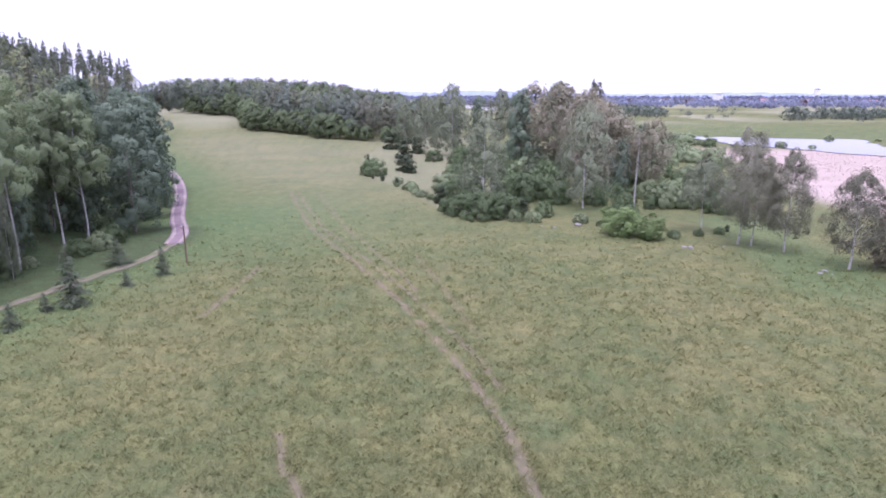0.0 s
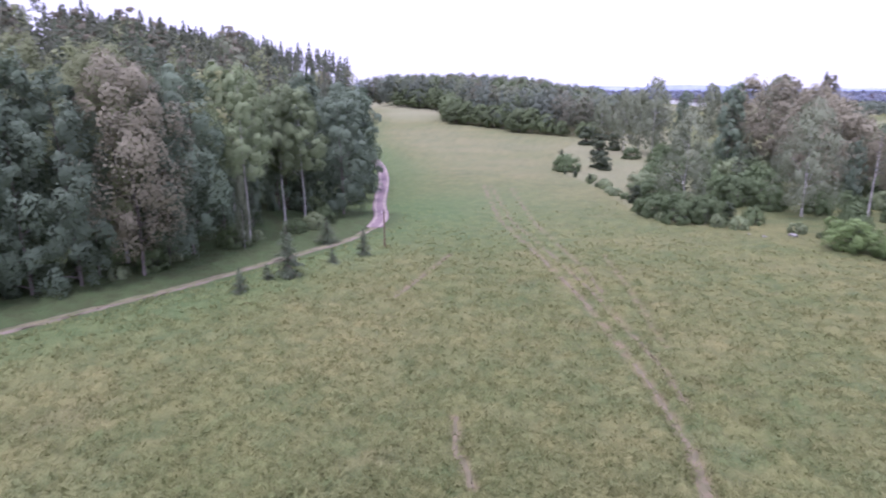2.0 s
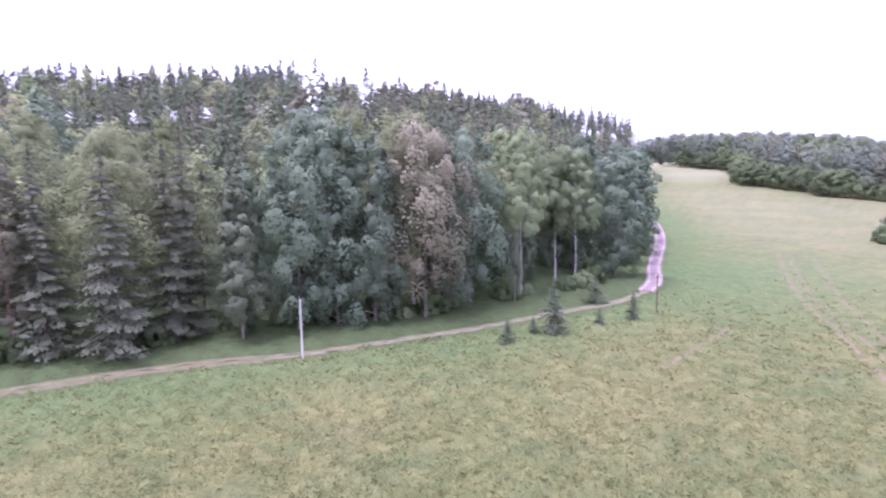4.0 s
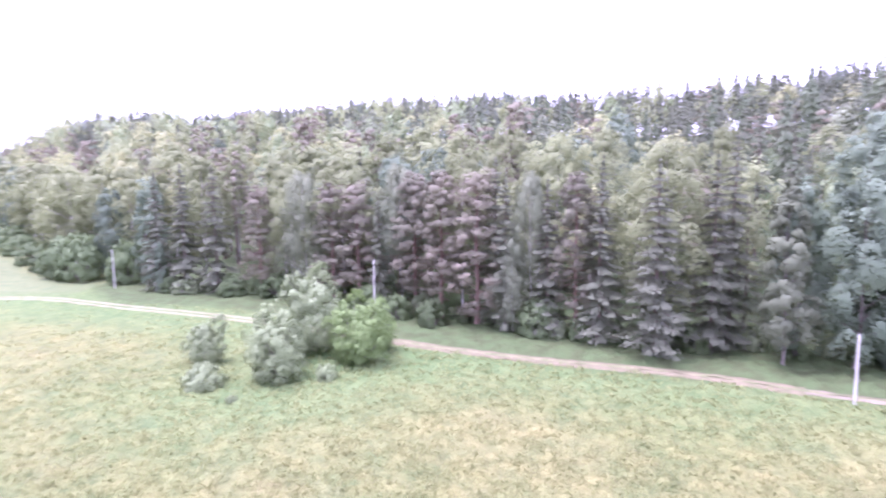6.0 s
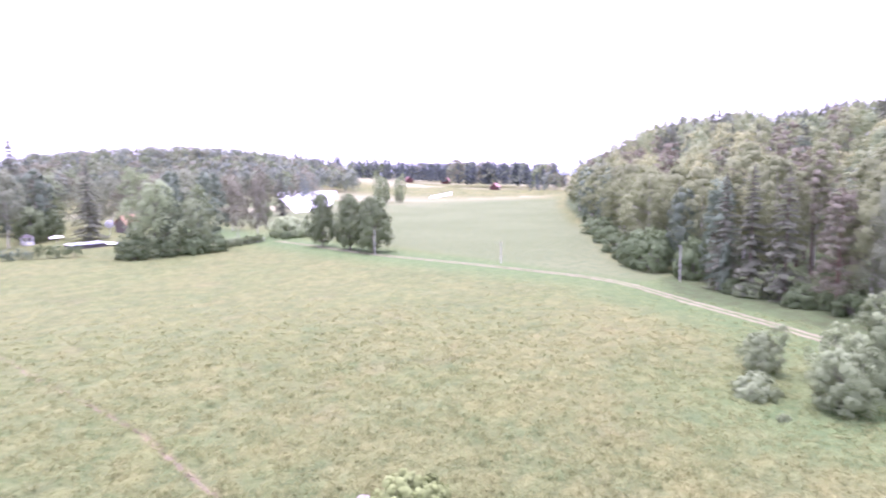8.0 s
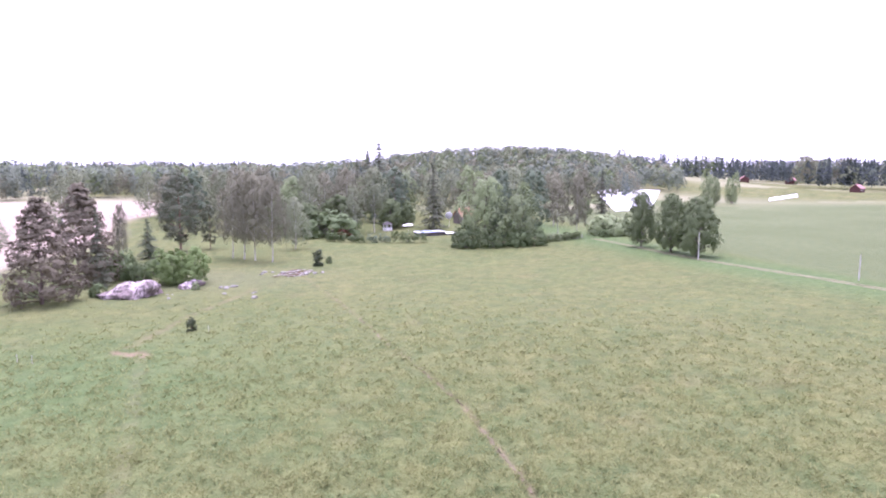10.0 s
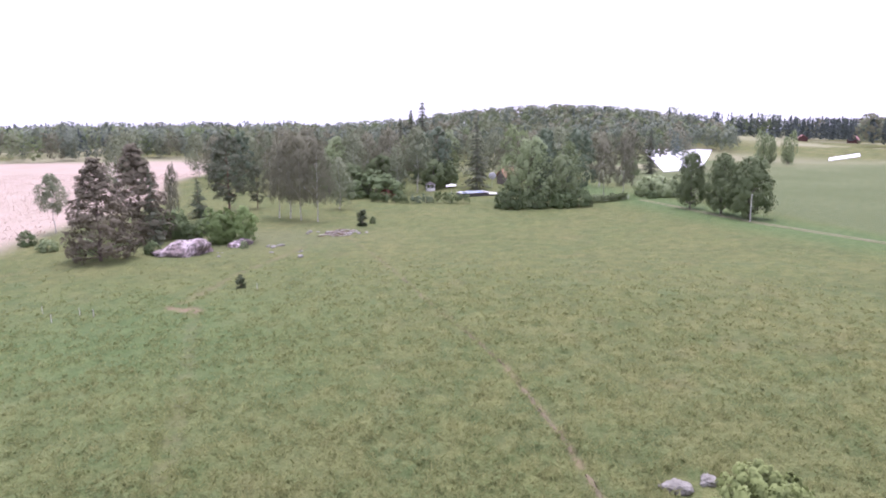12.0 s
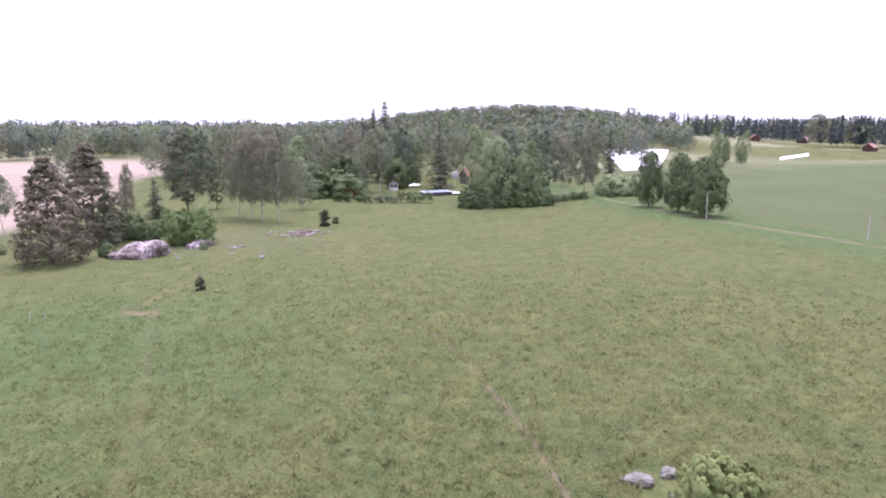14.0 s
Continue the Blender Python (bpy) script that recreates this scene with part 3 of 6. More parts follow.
def zones_at(x, y):
    """How much of each kind of ground there is at a place, from 0 to 1."""
    r = np.hypot(x, y)
    deep = into_forest(x, y)
    turn = np.degrees(np.arctan2(-x, y)) % 360
    south = ease(turn, 105, 140) * (1 - ease(turn, 250, 290))
    road = off_line(x, y, ROAD_LINE)
    in_copse = inside(x, y, COPSE)
    copse_d = off_line(x, y, np.concatenate([COPSE, COPSE[:1]]))
    worn = np.zeros(len(x))
    for wide, much, line in WORN:
        worn = np.maximum(worn, much * (1 - ease(off_line(x, y, line), wide * 0.4, wide * 1.7)))
    shore = 62 + 8 * np.sin(y * 0.02) - 18 * np.exp(-((y + 205) / 50) ** 2)
    knoll = np.exp(-((x - 20) / 18) ** 2 - ((y + 121) / 13) ** 2)
    reed = ease(x, shore, shore + 12) * (1 - ease(y, 225, 262)) * ease(y, -445, -425) * (1 - ease(x, 330, 420))
    reed = np.maximum(reed * np.where((y > 100) & (y < 200), ease(x, 56 + 0.42 * (y - 100), 66 + 0.42 * (y - 100)), 1), 0)
    beyond = ease(np.where(y < -60, -x - 100 + (y + 90) * 0.02, -1), -1, 4) * (1 - ease(deep, -8, -2))
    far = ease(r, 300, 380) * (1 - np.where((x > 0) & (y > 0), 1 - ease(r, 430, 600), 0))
    field = 0.5 + 0.5 * np.sin(x * 0.011 + np.floor(y / 170) * 2.1) * np.sin(y * 0.009 + np.floor(x / 230) * 1.7)
    lush = np.maximum((1 - ease(road, 3, 18)) * 0.62, 0.75 * np.exp(-((x + 38) ** 2 + (y - 100) ** 2) / 700))
    lush = lush + 0.5 * (1 - ease(np.abs(x - 45 - (y - 80) * 0.12), 3, 9)) * ease(y, 55, 65) * (1 - ease(y, 98, 110))
    lush = lush + 0.3 * ease(x, 95, 125) * ease(y, 255, 300) * (1 - ease(r, 560, 680))
    lush = lush + 0.7 * np.exp(-((x + 56) ** 2 + (y + 15) ** 2) / 160)
    lush = lush + 0.5 * np.exp(-((x - 22) ** 2 + (y + 62) ** 2) / 500) + 0.13 * south
    clump = 0.5 * clumps_at(x, y, 1.0)[1] + 0.5 * clumps_at(x + 31.0, y - 17.0, 2.2)[1]
    return {
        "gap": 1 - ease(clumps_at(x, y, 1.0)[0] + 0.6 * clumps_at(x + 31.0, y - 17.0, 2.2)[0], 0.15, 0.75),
        "clump": np.clip(0.5 + (clump - 0.5) * 1.5, 0, 1),
        # the dark woods colour also reaches about 11 m out over the verge
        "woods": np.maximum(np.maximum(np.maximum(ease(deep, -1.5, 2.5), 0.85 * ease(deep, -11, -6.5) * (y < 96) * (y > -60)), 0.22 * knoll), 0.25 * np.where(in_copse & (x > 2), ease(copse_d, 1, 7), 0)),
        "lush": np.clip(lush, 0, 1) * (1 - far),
        "crop": beyond * (1 - ease(r, 420, 520)),
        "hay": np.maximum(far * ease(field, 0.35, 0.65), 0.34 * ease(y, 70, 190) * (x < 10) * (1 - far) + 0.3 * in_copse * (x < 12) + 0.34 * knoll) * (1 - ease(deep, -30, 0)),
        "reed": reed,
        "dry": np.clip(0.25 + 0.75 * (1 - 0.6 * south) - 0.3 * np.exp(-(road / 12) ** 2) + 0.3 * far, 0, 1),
        "worn": worn * (r < 170),
    }


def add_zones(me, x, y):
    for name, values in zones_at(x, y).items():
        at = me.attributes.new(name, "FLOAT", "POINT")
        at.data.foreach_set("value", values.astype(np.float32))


def ground_sheet():
    """One sheet of land, finer near the middle, out to the horizon."""
    turns = np.radians(np.concatenate([np.linspace(-42, 208, 800), np.linspace(210, 316, 50)]))
    rings = np.concatenate([[0.01, 1.0, 2.5, 4.5, 7.0, 10.0, 14.0, 18.0, 22.0], 24.0 * 1.0065 ** np.arange(186), 80.0 * 1.016 ** np.arange(48), 170.0 * 1.045 ** np.arange(75), [4700.0]])
    px = -np.outer(rings, np.sin(turns))
    py = np.outer(rings, np.cos(turns))
    pz = land(px, py)
    nr, nt = px.shape
    rough = np.exp(-((np.hypot(px, py) / 130) ** 2)) * ease(np.hypot(px, py), 8, 22)
    trodden = np.ones(px.shape)
    for wide, much, line in WORN:
        trodden = np.minimum(trodden, ease(off_line(px, py, line), wide * 0.5, wide * 1.6 + 0.3))
    trodden = np.minimum(trodden, ease(np.hypot(px + 18.8, py + 29.6), 1.6, 3.0))
    away = np.hypot(px, py)
    herbs = 0.55 * clumps_at(px, py, 1.0)[0] * (1 - ease(away, 60, 105)) + 0.35 * clumps_at(px + 31.0, py - 17.0, 2.2)[0]
    rng = np.random.default_rng(5)
    pz = pz + (herbs * trodden * ease(off_line(px, py, ROAD_LINE), 1.6, 3.0) - 0.06 + rng.normal(0, 0.02, px.shape)) * rough
    verts = np.concatenate([np.stack([px, py, pz], -1).reshape(-1, 3), [(0, 0, 0.0)]])
    i, j = np.meshgrid(np.arange(nr - 1), np.arange(nt), indexing="ij")
    k = (j + 1) % nt
    quads = np.stack([i * nt + j, (i + 1) * nt + j, (i + 1) * nt + k, i * nt + k], -1).reshape(-1, 4)[:, ::-1]
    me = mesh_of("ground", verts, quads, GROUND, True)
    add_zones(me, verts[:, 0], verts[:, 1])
    return tagged(new("ground", me), "wide rolling meadow of mixed green and straw-dry grass", "ground", kind="structure")


ground_sheet()


def smooth_line(line, step):
    """Points at even steps along a curve through the line's points."""
    p = np.asarray(line, dtype=float)
    out = []
    for i in range(len(p) - 1):
        a, b, c, d = p[max(i - 1, 0)], p[i], p[i + 1], p[min(i + 2, len(p) - 1)]
        k = max(2, int(np.linalg.norm(c - b) / step))
        for t in np.arange(k) / k:
            out.append(0.5 * (2 * b + (c - a) * t + (2 * a - 5 * b + 4 * c - d) * t ** 2 + (3 * b - a - 3 * c + d) * t ** 3))
    out.append(p[-1])
    return np.array(out)


def ribbon(line, offsets, heights, rng, jag=0.0):
    """A strip laid along a line on the ground; offsets across it, heights above the ground."""
    p = smooth_line(line, 1.0)
    d = unit(np.gradient(p, axis=0))
    nrm = np.stack([-d[:, 1], d[:, 0]], 1)
    cols = []
    for o, h in zip(offsets, heights):
        q = p + nrm * (o + rng.normal(0, jag, len(p)))[:, None]
        cols.append(np.column_stack([q, land(q[:, 0], q[:, 1]) + h]))
    k, w = len(p), len(cols)
    verts = np.stack(cols, 1).reshape(-1, 3)
    quads = np.array([(i * w + j, i * w + j + 1, (i + 1) * w + j + 1, (i + 1) * w + j) for i in range(k - 1) for j in range(w - 1)])
    return verts, quads


def gravel_road():
    rng = np.random.default_rng(8)
    road = thing("road", Matrix(), "narrow pale gravel farm track with a grassy middle", "road", kind="structure")
    v, f = ribbon(ROAD_LINE[:8], (-1.3, -1.1, -0.4, 0.0, 0.4, 1.1, 1.3), (-0.1, 0.10, 0.07, 0.09, 0.07, 0.10, -0.1), rng, 0.06)
    part_mesh("roadbed", mesh_of("roadbed", v, f, GRAVEL, True), road)
    for side in (-0.82, 0.82):
        v, f = ribbon(ROAD_LINE[:8], (side - 0.3, side - 0.2, side + 0.2, side + 0.3), (0.04, 0.125, 0.125, 0.04), rng, 0.05)
        part_mesh("wheel_rut", mesh_of("wheel_rut", v, f, RUT_PALE, True), road, "pale packed wheel rut")
    v, f = ribbon(ROAD_LINE[7:14], (-0.58, -0.46, -0.25, 0.0, 0.25, 0.46, 0.58), (-0.1, 0.09, 0.06, 0.08, 0.06, 0.09, -0.1), rng, 0.10)
    part_mesh("roadbed", mesh_of("roadbed", v, f, GRAVEL_DULL, True), road)
    v, f = ribbon(ROAD_LINE[13:20], (-1.05, -0.85, -0.4, 0.0, 0.4, 0.85, 1.05), (-0.1, 0.09, 0.06, 0.08, 0.06, 0.09, -0.1), rng, 0.10)
    part_mesh("roadbed", mesh_of("roadbed", v, f, EARTH, True), road, "brown trodden earth of the track")
    for side in (-0.72, 0.72):
        v, f = ribbon(ROAD_LINE[19:32], (side - 0.34, side - 0.22, side + 0.22, side + 0.34), (-0.1, 0.07, 0.07, -0.1), rng, 0.09)
        part_mesh("wheel_rut", mesh_of("wheel_rut", v, f, RUT, True), road)
    v, f = ribbon(ROAD_LINE[7:20], (-0.22, 0.0, 0.22), (0.085, 0.16, 0.085), rng, 0.12)
    part_mesh("grass_strip", mesh_of("grass_strip", v, f, VERGE, True), road, "strip of grass between the wheel ruts")


gravel_road()


def trodden_paths():
    """Narrow bare tracks through the grass, in broken stretches."""
    rng = np.random.default_rng(9)
    paths = thing("trodden_path", Matrix(), "narrow reddish-brown tracks trodden through the meadow grass", "path", kind="structure")
    for k, wide in ((0, 0.40), (1, 0.14), (2, 0.20), (3, 0.24), (4, 0.16), (5, 0.13), (7, 0.20), (8, 0.12)):
        line = smooth_line(WORN[k][2], 1.2)
        start = 0
        while start < len(line) - 3:
            run = int(rng.integers(5, 16)) if k else len(line)
            piece = line[start:start + run] + rng.normal(0, 0.06, (len(line[start:start + run]), 2))
            if len(piece) > 2:
                w = wide * rng.uniform(0.6, 1.2)
                v, f = ribbon(piece, (-w, -w * 0.6, 0.0, w * 0.6, w), (-0.09, 0.0, -0.01, 0.0, -0.09), rng, 0.06)
                part_mesh("bare_track", mesh_of("bare_track", v, f, PATH_EARTH, True), paths)
            start += run + int(rng.integers(1, 4 if k in (0, 7) else 9))


trodden_paths()


def blades(name, px, py, height, width, per, spread, rng, mat, slant=(0.5, 1.6), up=1.7, rise=0.0):
    """Tufts of grass blades on the ground, each a slim leaning triangle."""
    n = len(px)
    base = np.repeat(np.stack([px, py, land(px, py) + rise], 1), per, 0) + np.column_stack([rng.normal(0, spread, (n * per, 2)), np.zeros(n * per)])
    ang = rng.uniform(0, 6.283, n * per)
    h = np.repeat(height, per) * rng.uniform(0.6, 1.25, n * per)
    w = (np.repeat(width, per) * rng.uniform(0.6, 1.4, n * per))[:, None]
    away = unit(base[:, :2])
    side = np.column_stack([-away[:, 1], away[:, 0], np.zeros(n * per)]) + np.column_stack([rng.normal(0, 0.5, (n * per, 2)), np.zeros(n * per)])
    lean = np.stack([-np.sin(ang), np.cos(ang), np.zeros(n * per)], 1) * (h * rng.uniform(*slant, n * per))[:, None]
    v = np.stack([base - side * w, base + side * w, base + lean + np.array([0, 0, 1.0]) * h[:, None]], 1)
    soft = unit(unit(lean) * 0.35 + np.array([0, 0, up]) + rng.normal(0, 0.25, (n * per, 3)))
    turned = (np.cross(v[:, 1] - v[:, 0], v[:, 2] - v[:, 0]) * soft).sum(1) < 0
    v[turned] = v[turned][:, [1, 0, 2]]
    me = mesh_of(name, v.reshape(-1, 3) - np.array([0, 0, 0.04]), np.arange(n * per * 3).reshape(-1, 3), mat, normals=np.repeat(soft, 3, 0))
    for key, values in zones_at(px, py).items():
        me.attributes.new(key, "FLOAT", "POINT").data.foreach_set("value", np.repeat(values, per * 3).astype(np.float32))
    return me


def meadow_grass():
    rng = np.random.default_rng(21)
    n = 190000
    r = 24 * (180 / 24) ** rng.uniform(0, 1, n) ** 1.3
    a = np.radians(rng.uniform(-40, 211, n))
    close = rng.uniform(0, 1, n) < 0.05
    r = np.where(close, 26 * np.sqrt(rng.uniform(0, 1, n)), r)
    a = np.where(close, rng.uniform(0, 6.283, n), a)
    px, py = -r * np.sin(a), r * np.cos(a)
    keep = (np.hypot(px + 18.8, py + 29.6) > 1.9) & (into_forest(px, py) < -8) & (off_line(px, py, ROAD_LINE) > 1.9) & (px < 60) & ~(inside(px, py, COPSE) & (px > 4)) & ~((py < -60) & (px < -100))
    for wide, much, line in WORN:
        keep &= (off_line(px, py, line) > wide * 0.9) | (rng.uniform(0, 1, n) > much * 1.2 + 0.25)
    stand = clumps_at(px, py, 1.0)[0] + 0.6 * clumps_at(px + 31.0, py - 17.0, 2.2)[0]
    keep &= (stand + rng.normal(0, 0.12, n) > 0.62) & (rng.uniform(0, 1, n) > ease(r, 60, 170))
    px, py, r = px[keep], py[keep], r[keep]
    me = blades("meadow_grass", px, py, rng.uniform(0.16, 0.34, len(px)) * (1 - 0.5 * ease(r, 50, 160)), 0.02 + 0.0005 * r, 5, 0.2, rng, GRASS_BLADE, rise=0.5 * (stand[keep] - 0.15) * (1 - ease(r, 60, 105)))
    tagged(new("meadow_grass", me), "knee-high tufts of green and straw-coloured meadow grass", "grass", kind="stuff")


def reed_bed():
    rng = np.random.default_rng(22)
    n = 16000
    px, py = rng.uniform(60, 210, n), rng.uniform(-330, 235, n)
    keep = (zones_at(px, py)["reed"] > 0.6) & ((py > 95) | (py < -120)) & ~inside(px, py, WATER_EDGE)
    px, py = px[keep], py[keep]
    me = blades("reed_bed", px, py, rng.uniform(0.25, 0.5, len(px)), np.full(len(px), 0.10), 4, 0.9, rng, REED_BLADE, (0.1, 0.6), 2.5)
    tagged(new("reed_bed", me), "dense bed of dry pinkish-tan reeds beside the lake", "reeds", kind="stuff")


WATER_EDGE = np.array([(112, 339), (118, 318), (121, 292), (121, 258), (130, 248), (138, 235), (143, 220), (150, 209), (190, 150), (260, 60), (300, -120), (270, -300), (330, -430),
                       (520, -420), (540, 0), (330, 150), (200, 225), (176, 246), (178, 256), (188, 278), (192, 296), (171, 297), (157, 302), (142, 311), (126, 313), (124, 336)], dtype=float)


def lake():
    rng = np.random.default_rng(4)
    p = smooth_line(np.concatenate([WATER_EDGE, WATER_EDGE[:1]]), 5.0)[:-1]
    p = p + rng.normal(0, 1.1, p.shape)
    z = 0.26
    verts = [(x, y, z) for x, y in p] + [(x, y, z - 0.5) for x, y in p]
    n = len(p)
    faces = [tuple(range(n))] + [(i, n + i, n + (i + 1) % n, (i + 1) % n) for i in range(n)]
    me = mesh_of("water", np.array(verts), faces, WATER)
    tagged(new("water", me), "still pale lake water reflecting the white sky", "lake", kind="structure")


lake()
meadow_grass()
reed_bed()


# ---- trees: a few grown in full for each kind, then set out ----
def round_top(t):
    return math.sin(math.pi * min(1, 0.18 + 0.80 * t)) ** 0.7


def aspen_top(t):
    return max(0.2, math.sin(math.pi * (0.24 + 0.70 * t)) ** 0.6)


def birch_top(t):
    return max(0.16, (1 - t) ** 0.45 * min(1, 0.5 + t * 2.4))


def oval_top(t):
    return max(0.15, math.sin(math.pi * (0.12 + 0.84 * t)) ** 0.8)


STOCK = {}


def stock(kind, name, category, label, grow, bark, leaf):
    """One kind of tree; grow(d, z) grows its shapes with d times the leaf sprays, z times their size."""
    STOCK[kind] = (name, category, label, grow, bark, leaf, {})


def plant(kind, x, y, height, turn=None, wide=1.0, label="", group="", pick=None, lean=0.0):
    """Set one tree of that kind on the ground, scaled to its height; nearer ones have finer leaves."""
    name, category, text, grow, bark, leaf, levels = STOCK[kind]
    rng = np.random.default_rng(abs(int(x * 131 + y * 977)) + 7)
    away = math.hypot(x, y)
    fine = (5.0 if category == "tree" else 4.0) if away < 104 else 1.7 if away < 182 else 0.8
    if fine not in levels:
        levels[fine] = []
        for (wv, wf), (lv, lf, ln) in grow(fine, 1.12 * fine ** -0.5):
            levels[fine].append((mesh_of("trunk", wv, wf, bark, True), mesh_of("crown", lv, lf, leaf, normals=ln), float(lv[:, 2].max())))
    meshes = levels[fine]
    wood, crown, grown = meshes[pick if pick is not None else int(rng.integers(len(meshes)))]
    s = height / grown
    a = turn if turn is not None else float(rng.uniform(0, 360))
    m = pose(x, y, floor_at(x, y), lean, 0, a) @ Matrix.Diagonal((s * wide, s * wide, s, 1))
    ob = thing(name, m, label or text, category, group)
    part_mesh("trunk", wood, ob)
    part_mesh("crown", crown, ob)
    return ob


def cone_top(t):
    return max(0.06, (1 - t) ** 0.75 * min(1, 0.6 + t * 3))


stock("birch", "birch_tree", "tree", "tall birch with a white stem and loose drooping crown",
      lambda d, z: [broadleaf(s, 20, w, low, birch_top, 50, 84 * d, 0.25 * z, 0.12, 0.65, 1.2, 0.2) for s, w, low in ((1, 9.5, 0.12), (2, 8.5, 0.4), (3, 10.5, 0.14))], BARK_BIRCH, LEAF_BIRCH)
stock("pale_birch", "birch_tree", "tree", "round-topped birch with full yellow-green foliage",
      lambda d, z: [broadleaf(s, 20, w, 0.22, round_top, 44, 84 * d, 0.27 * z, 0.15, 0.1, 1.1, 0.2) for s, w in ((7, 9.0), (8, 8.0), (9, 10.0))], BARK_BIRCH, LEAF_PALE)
stock("shore_birch", "birch_tree", "tree", "slender birch with thin brownish-green hanging foliage",
      lambda d, z: [broadleaf(s, 20, w, low, birch_top, 50, 84 * d, 0.25 * z, 0.15, 0.65, 1.2, 0.19) for s, w, low in ((5, 9.5, 0.22), (6, 10.5, 0.27))], BARK_BIRCH, LEAF_SHORE)
stock("aspen", "aspen_tree", "tree", "dense grey-green aspen in full summer leaf",
      lambda d, z: [broadleaf(s, 20, w, low, aspen_top, 42, 96 * d, 0.27 * z, 0.16, 0.1, 1.15, 0.24) for s, w, low in ((11, 6.8, 0.06), (12, 6.2, 0.04), (13, 7.4, 0.1))], BARK_GREY, LEAF_ASPEN)
stock("young_aspen", "aspen_tree", "tree", "slender young aspen with a pointed pale grey-green crown",
      lambda d, z: [broadleaf(s, 18, 6.0, 0.14, cone_top, 52, 76 * d, 0.25 * z, 0.13, 0.0, 1.0, 0.19) for s in (17, 18)], BARK_GREY, LEAF_BIRCH)
stock("edge_birch", "birch_tree", "tree", "tall birch with a bare white stem and full green crown",
      lambda d, z: [broadleaf(s, 21, w, 0.40, aspen_top, 40, 92 * d, 0.26 * z, 0.13, 0.15, 1.1, 0.22) for s, w in ((19, 7.4), (20, 6.6))], BARK_BIRCH, LEAF_GOAT)
stock("red_shrub", "red_leaved_shrub", "bush", "low reddish-leaved garden shrub behind the hedge",
      lambda d, z: [shrub(47, 3, 5, 22, 44 * d, 0.21 * z)], BARK_GREY, LEAF_COPPER)
stock("rusty", "reddish_tree", "tree", "broadleaved tree with sparse reddish-brown foliage",
      lambda d, z: [broadleaf(s, 20, w, 0.18, oval_top, 46, 84 * d, 0.27 * z, 0.16, 0.3, 1.1, 0.23) for s, w in ((15, 9.0), (16, 10.5))], BARK_GREY, LEAF_RUST)
stock("oak", "oak_tree", "tree", "broad round-topped oak with dark green leaves down to the ground",
      lambda d, z: [broadleaf(s, 13, 11, 0.1, round_top, 70, 88 * d, 0.28 * z, 0.35, 0.0, 0.85, 0.18) for s in (21, 22, 23)], BARK_GREY, LEAF_OAK)
stock("willow", "willow_bush", "bush", "rounded silvery-green willow bush on the meadow",
      lambda d, z: [broadleaf(s, 8, 7.0, 0.06, round_top, 96, 44 * d, 0.19 * z, 0.10, 0.2, 0.95, 0.13, 14, 3) for s in (31, 32, 33)], BARK_GREY, LEAF_WILLOW)
stock("shrub", "shrub", "bush", "leafy green shrub growing in rough grass",
      lambda d, z: [shrub(s, 4, 5, 22, 48 * d, 0.19 * z) for s in (41, 42, 43)], BARK_GREY, LEAF_SHRUB)
stock("grey_shrub", "willow_shrub", "bush", "grey-green willow shrub of the wet shore",
      lambda d, z: [shrub(s, 4, 6, 22, 44 * d, 0.23 * z) for s in (44, 45)], BARK_GREY, LEAF_WILLOW)
stock("juniper", "juniper", "bush", "dark upright juniper in the pasture",
      lambda d, z: [shrub(s, 3, 1.6, 18, 50 * d, 0.11 * z, 0.3) for s in (51, 52)], BARK_SPRUCE, NEEDLE_JUNIPER)
stock("spruce", "spruce_tree", "tree", "tall dark spruce with drooping tiers of branches",
      lambda d, z: [spruce(s, 20, w, 28, 12, 13 * d, 0.36 * z, loose=0.2) for s, w in ((61, 7.6), (62, 6.6), (63, 8.4))], BARK_SPRUCE, NEEDLE_SPRUCE)
stock("dry_spruce", "browned_spruce", "tree", "bushy spruce with browned branches and thinning needles",
      lambda d, z: [broadleaf(s, 18, w, 0.04, cone_top, 150, 30 * d, 0.26 * z, 0.2, 0.5, 0.6, 0.12, 40) for s, w in ((64, 10.0), (65, 9.0))], BARK_SPRUCE, NEEDLE_DRY)
stock("sallow", "sallow_bush", "bush", "rounded pale-green sallow bush beside two boulders",
      lambda d, z: [broadleaf(s, 5, 4.6, 0.06, round_top, 96, 30 * d, 0.23 * z, 0.06, 0.2, 0.95, 0.13, 14, 3) for s in (34, 35)], BARK_GREY, LEAF_SALLOW)
stock("bird_cherry", "bird_cherry", "bush", "rounded fresh-green bird cherry bush on the meadow",
      lambda d, z: [broadleaf(s, 8, 7.5, 0.04, round_top, 96, 44 * d, 0.2 * z, 0.10, 0.1, 0.95, 0.13, 14, 3) for s in (38, 39)], BARK_GREY, LEAF_CHERRY)
stock("goat_willow", "goat_willow", "tree", "spreading olive-green goat willow at the garden's edge",
      lambda d, z: [broadleaf(s, 19, 13, 0.05, round_top, 76, 66 * d, 0.3 * z, 0.3, 0.3, 1.0, 0.17, 20, 2) for s in (36, 37)], BARK_GREY, LEAF_GOAT)
stock("young_spruce", "young_spruce", "tree", "small young spruce standing by the track",
      lambda d, z: [spruce(s, 5, w, 22, 9, 7 * d, 0.17 * z, 0.01, 0.15) for s, w in ((66, 2.8), (67, 2.4))], BARK_SPRUCE, NEEDLE_YOUNG)
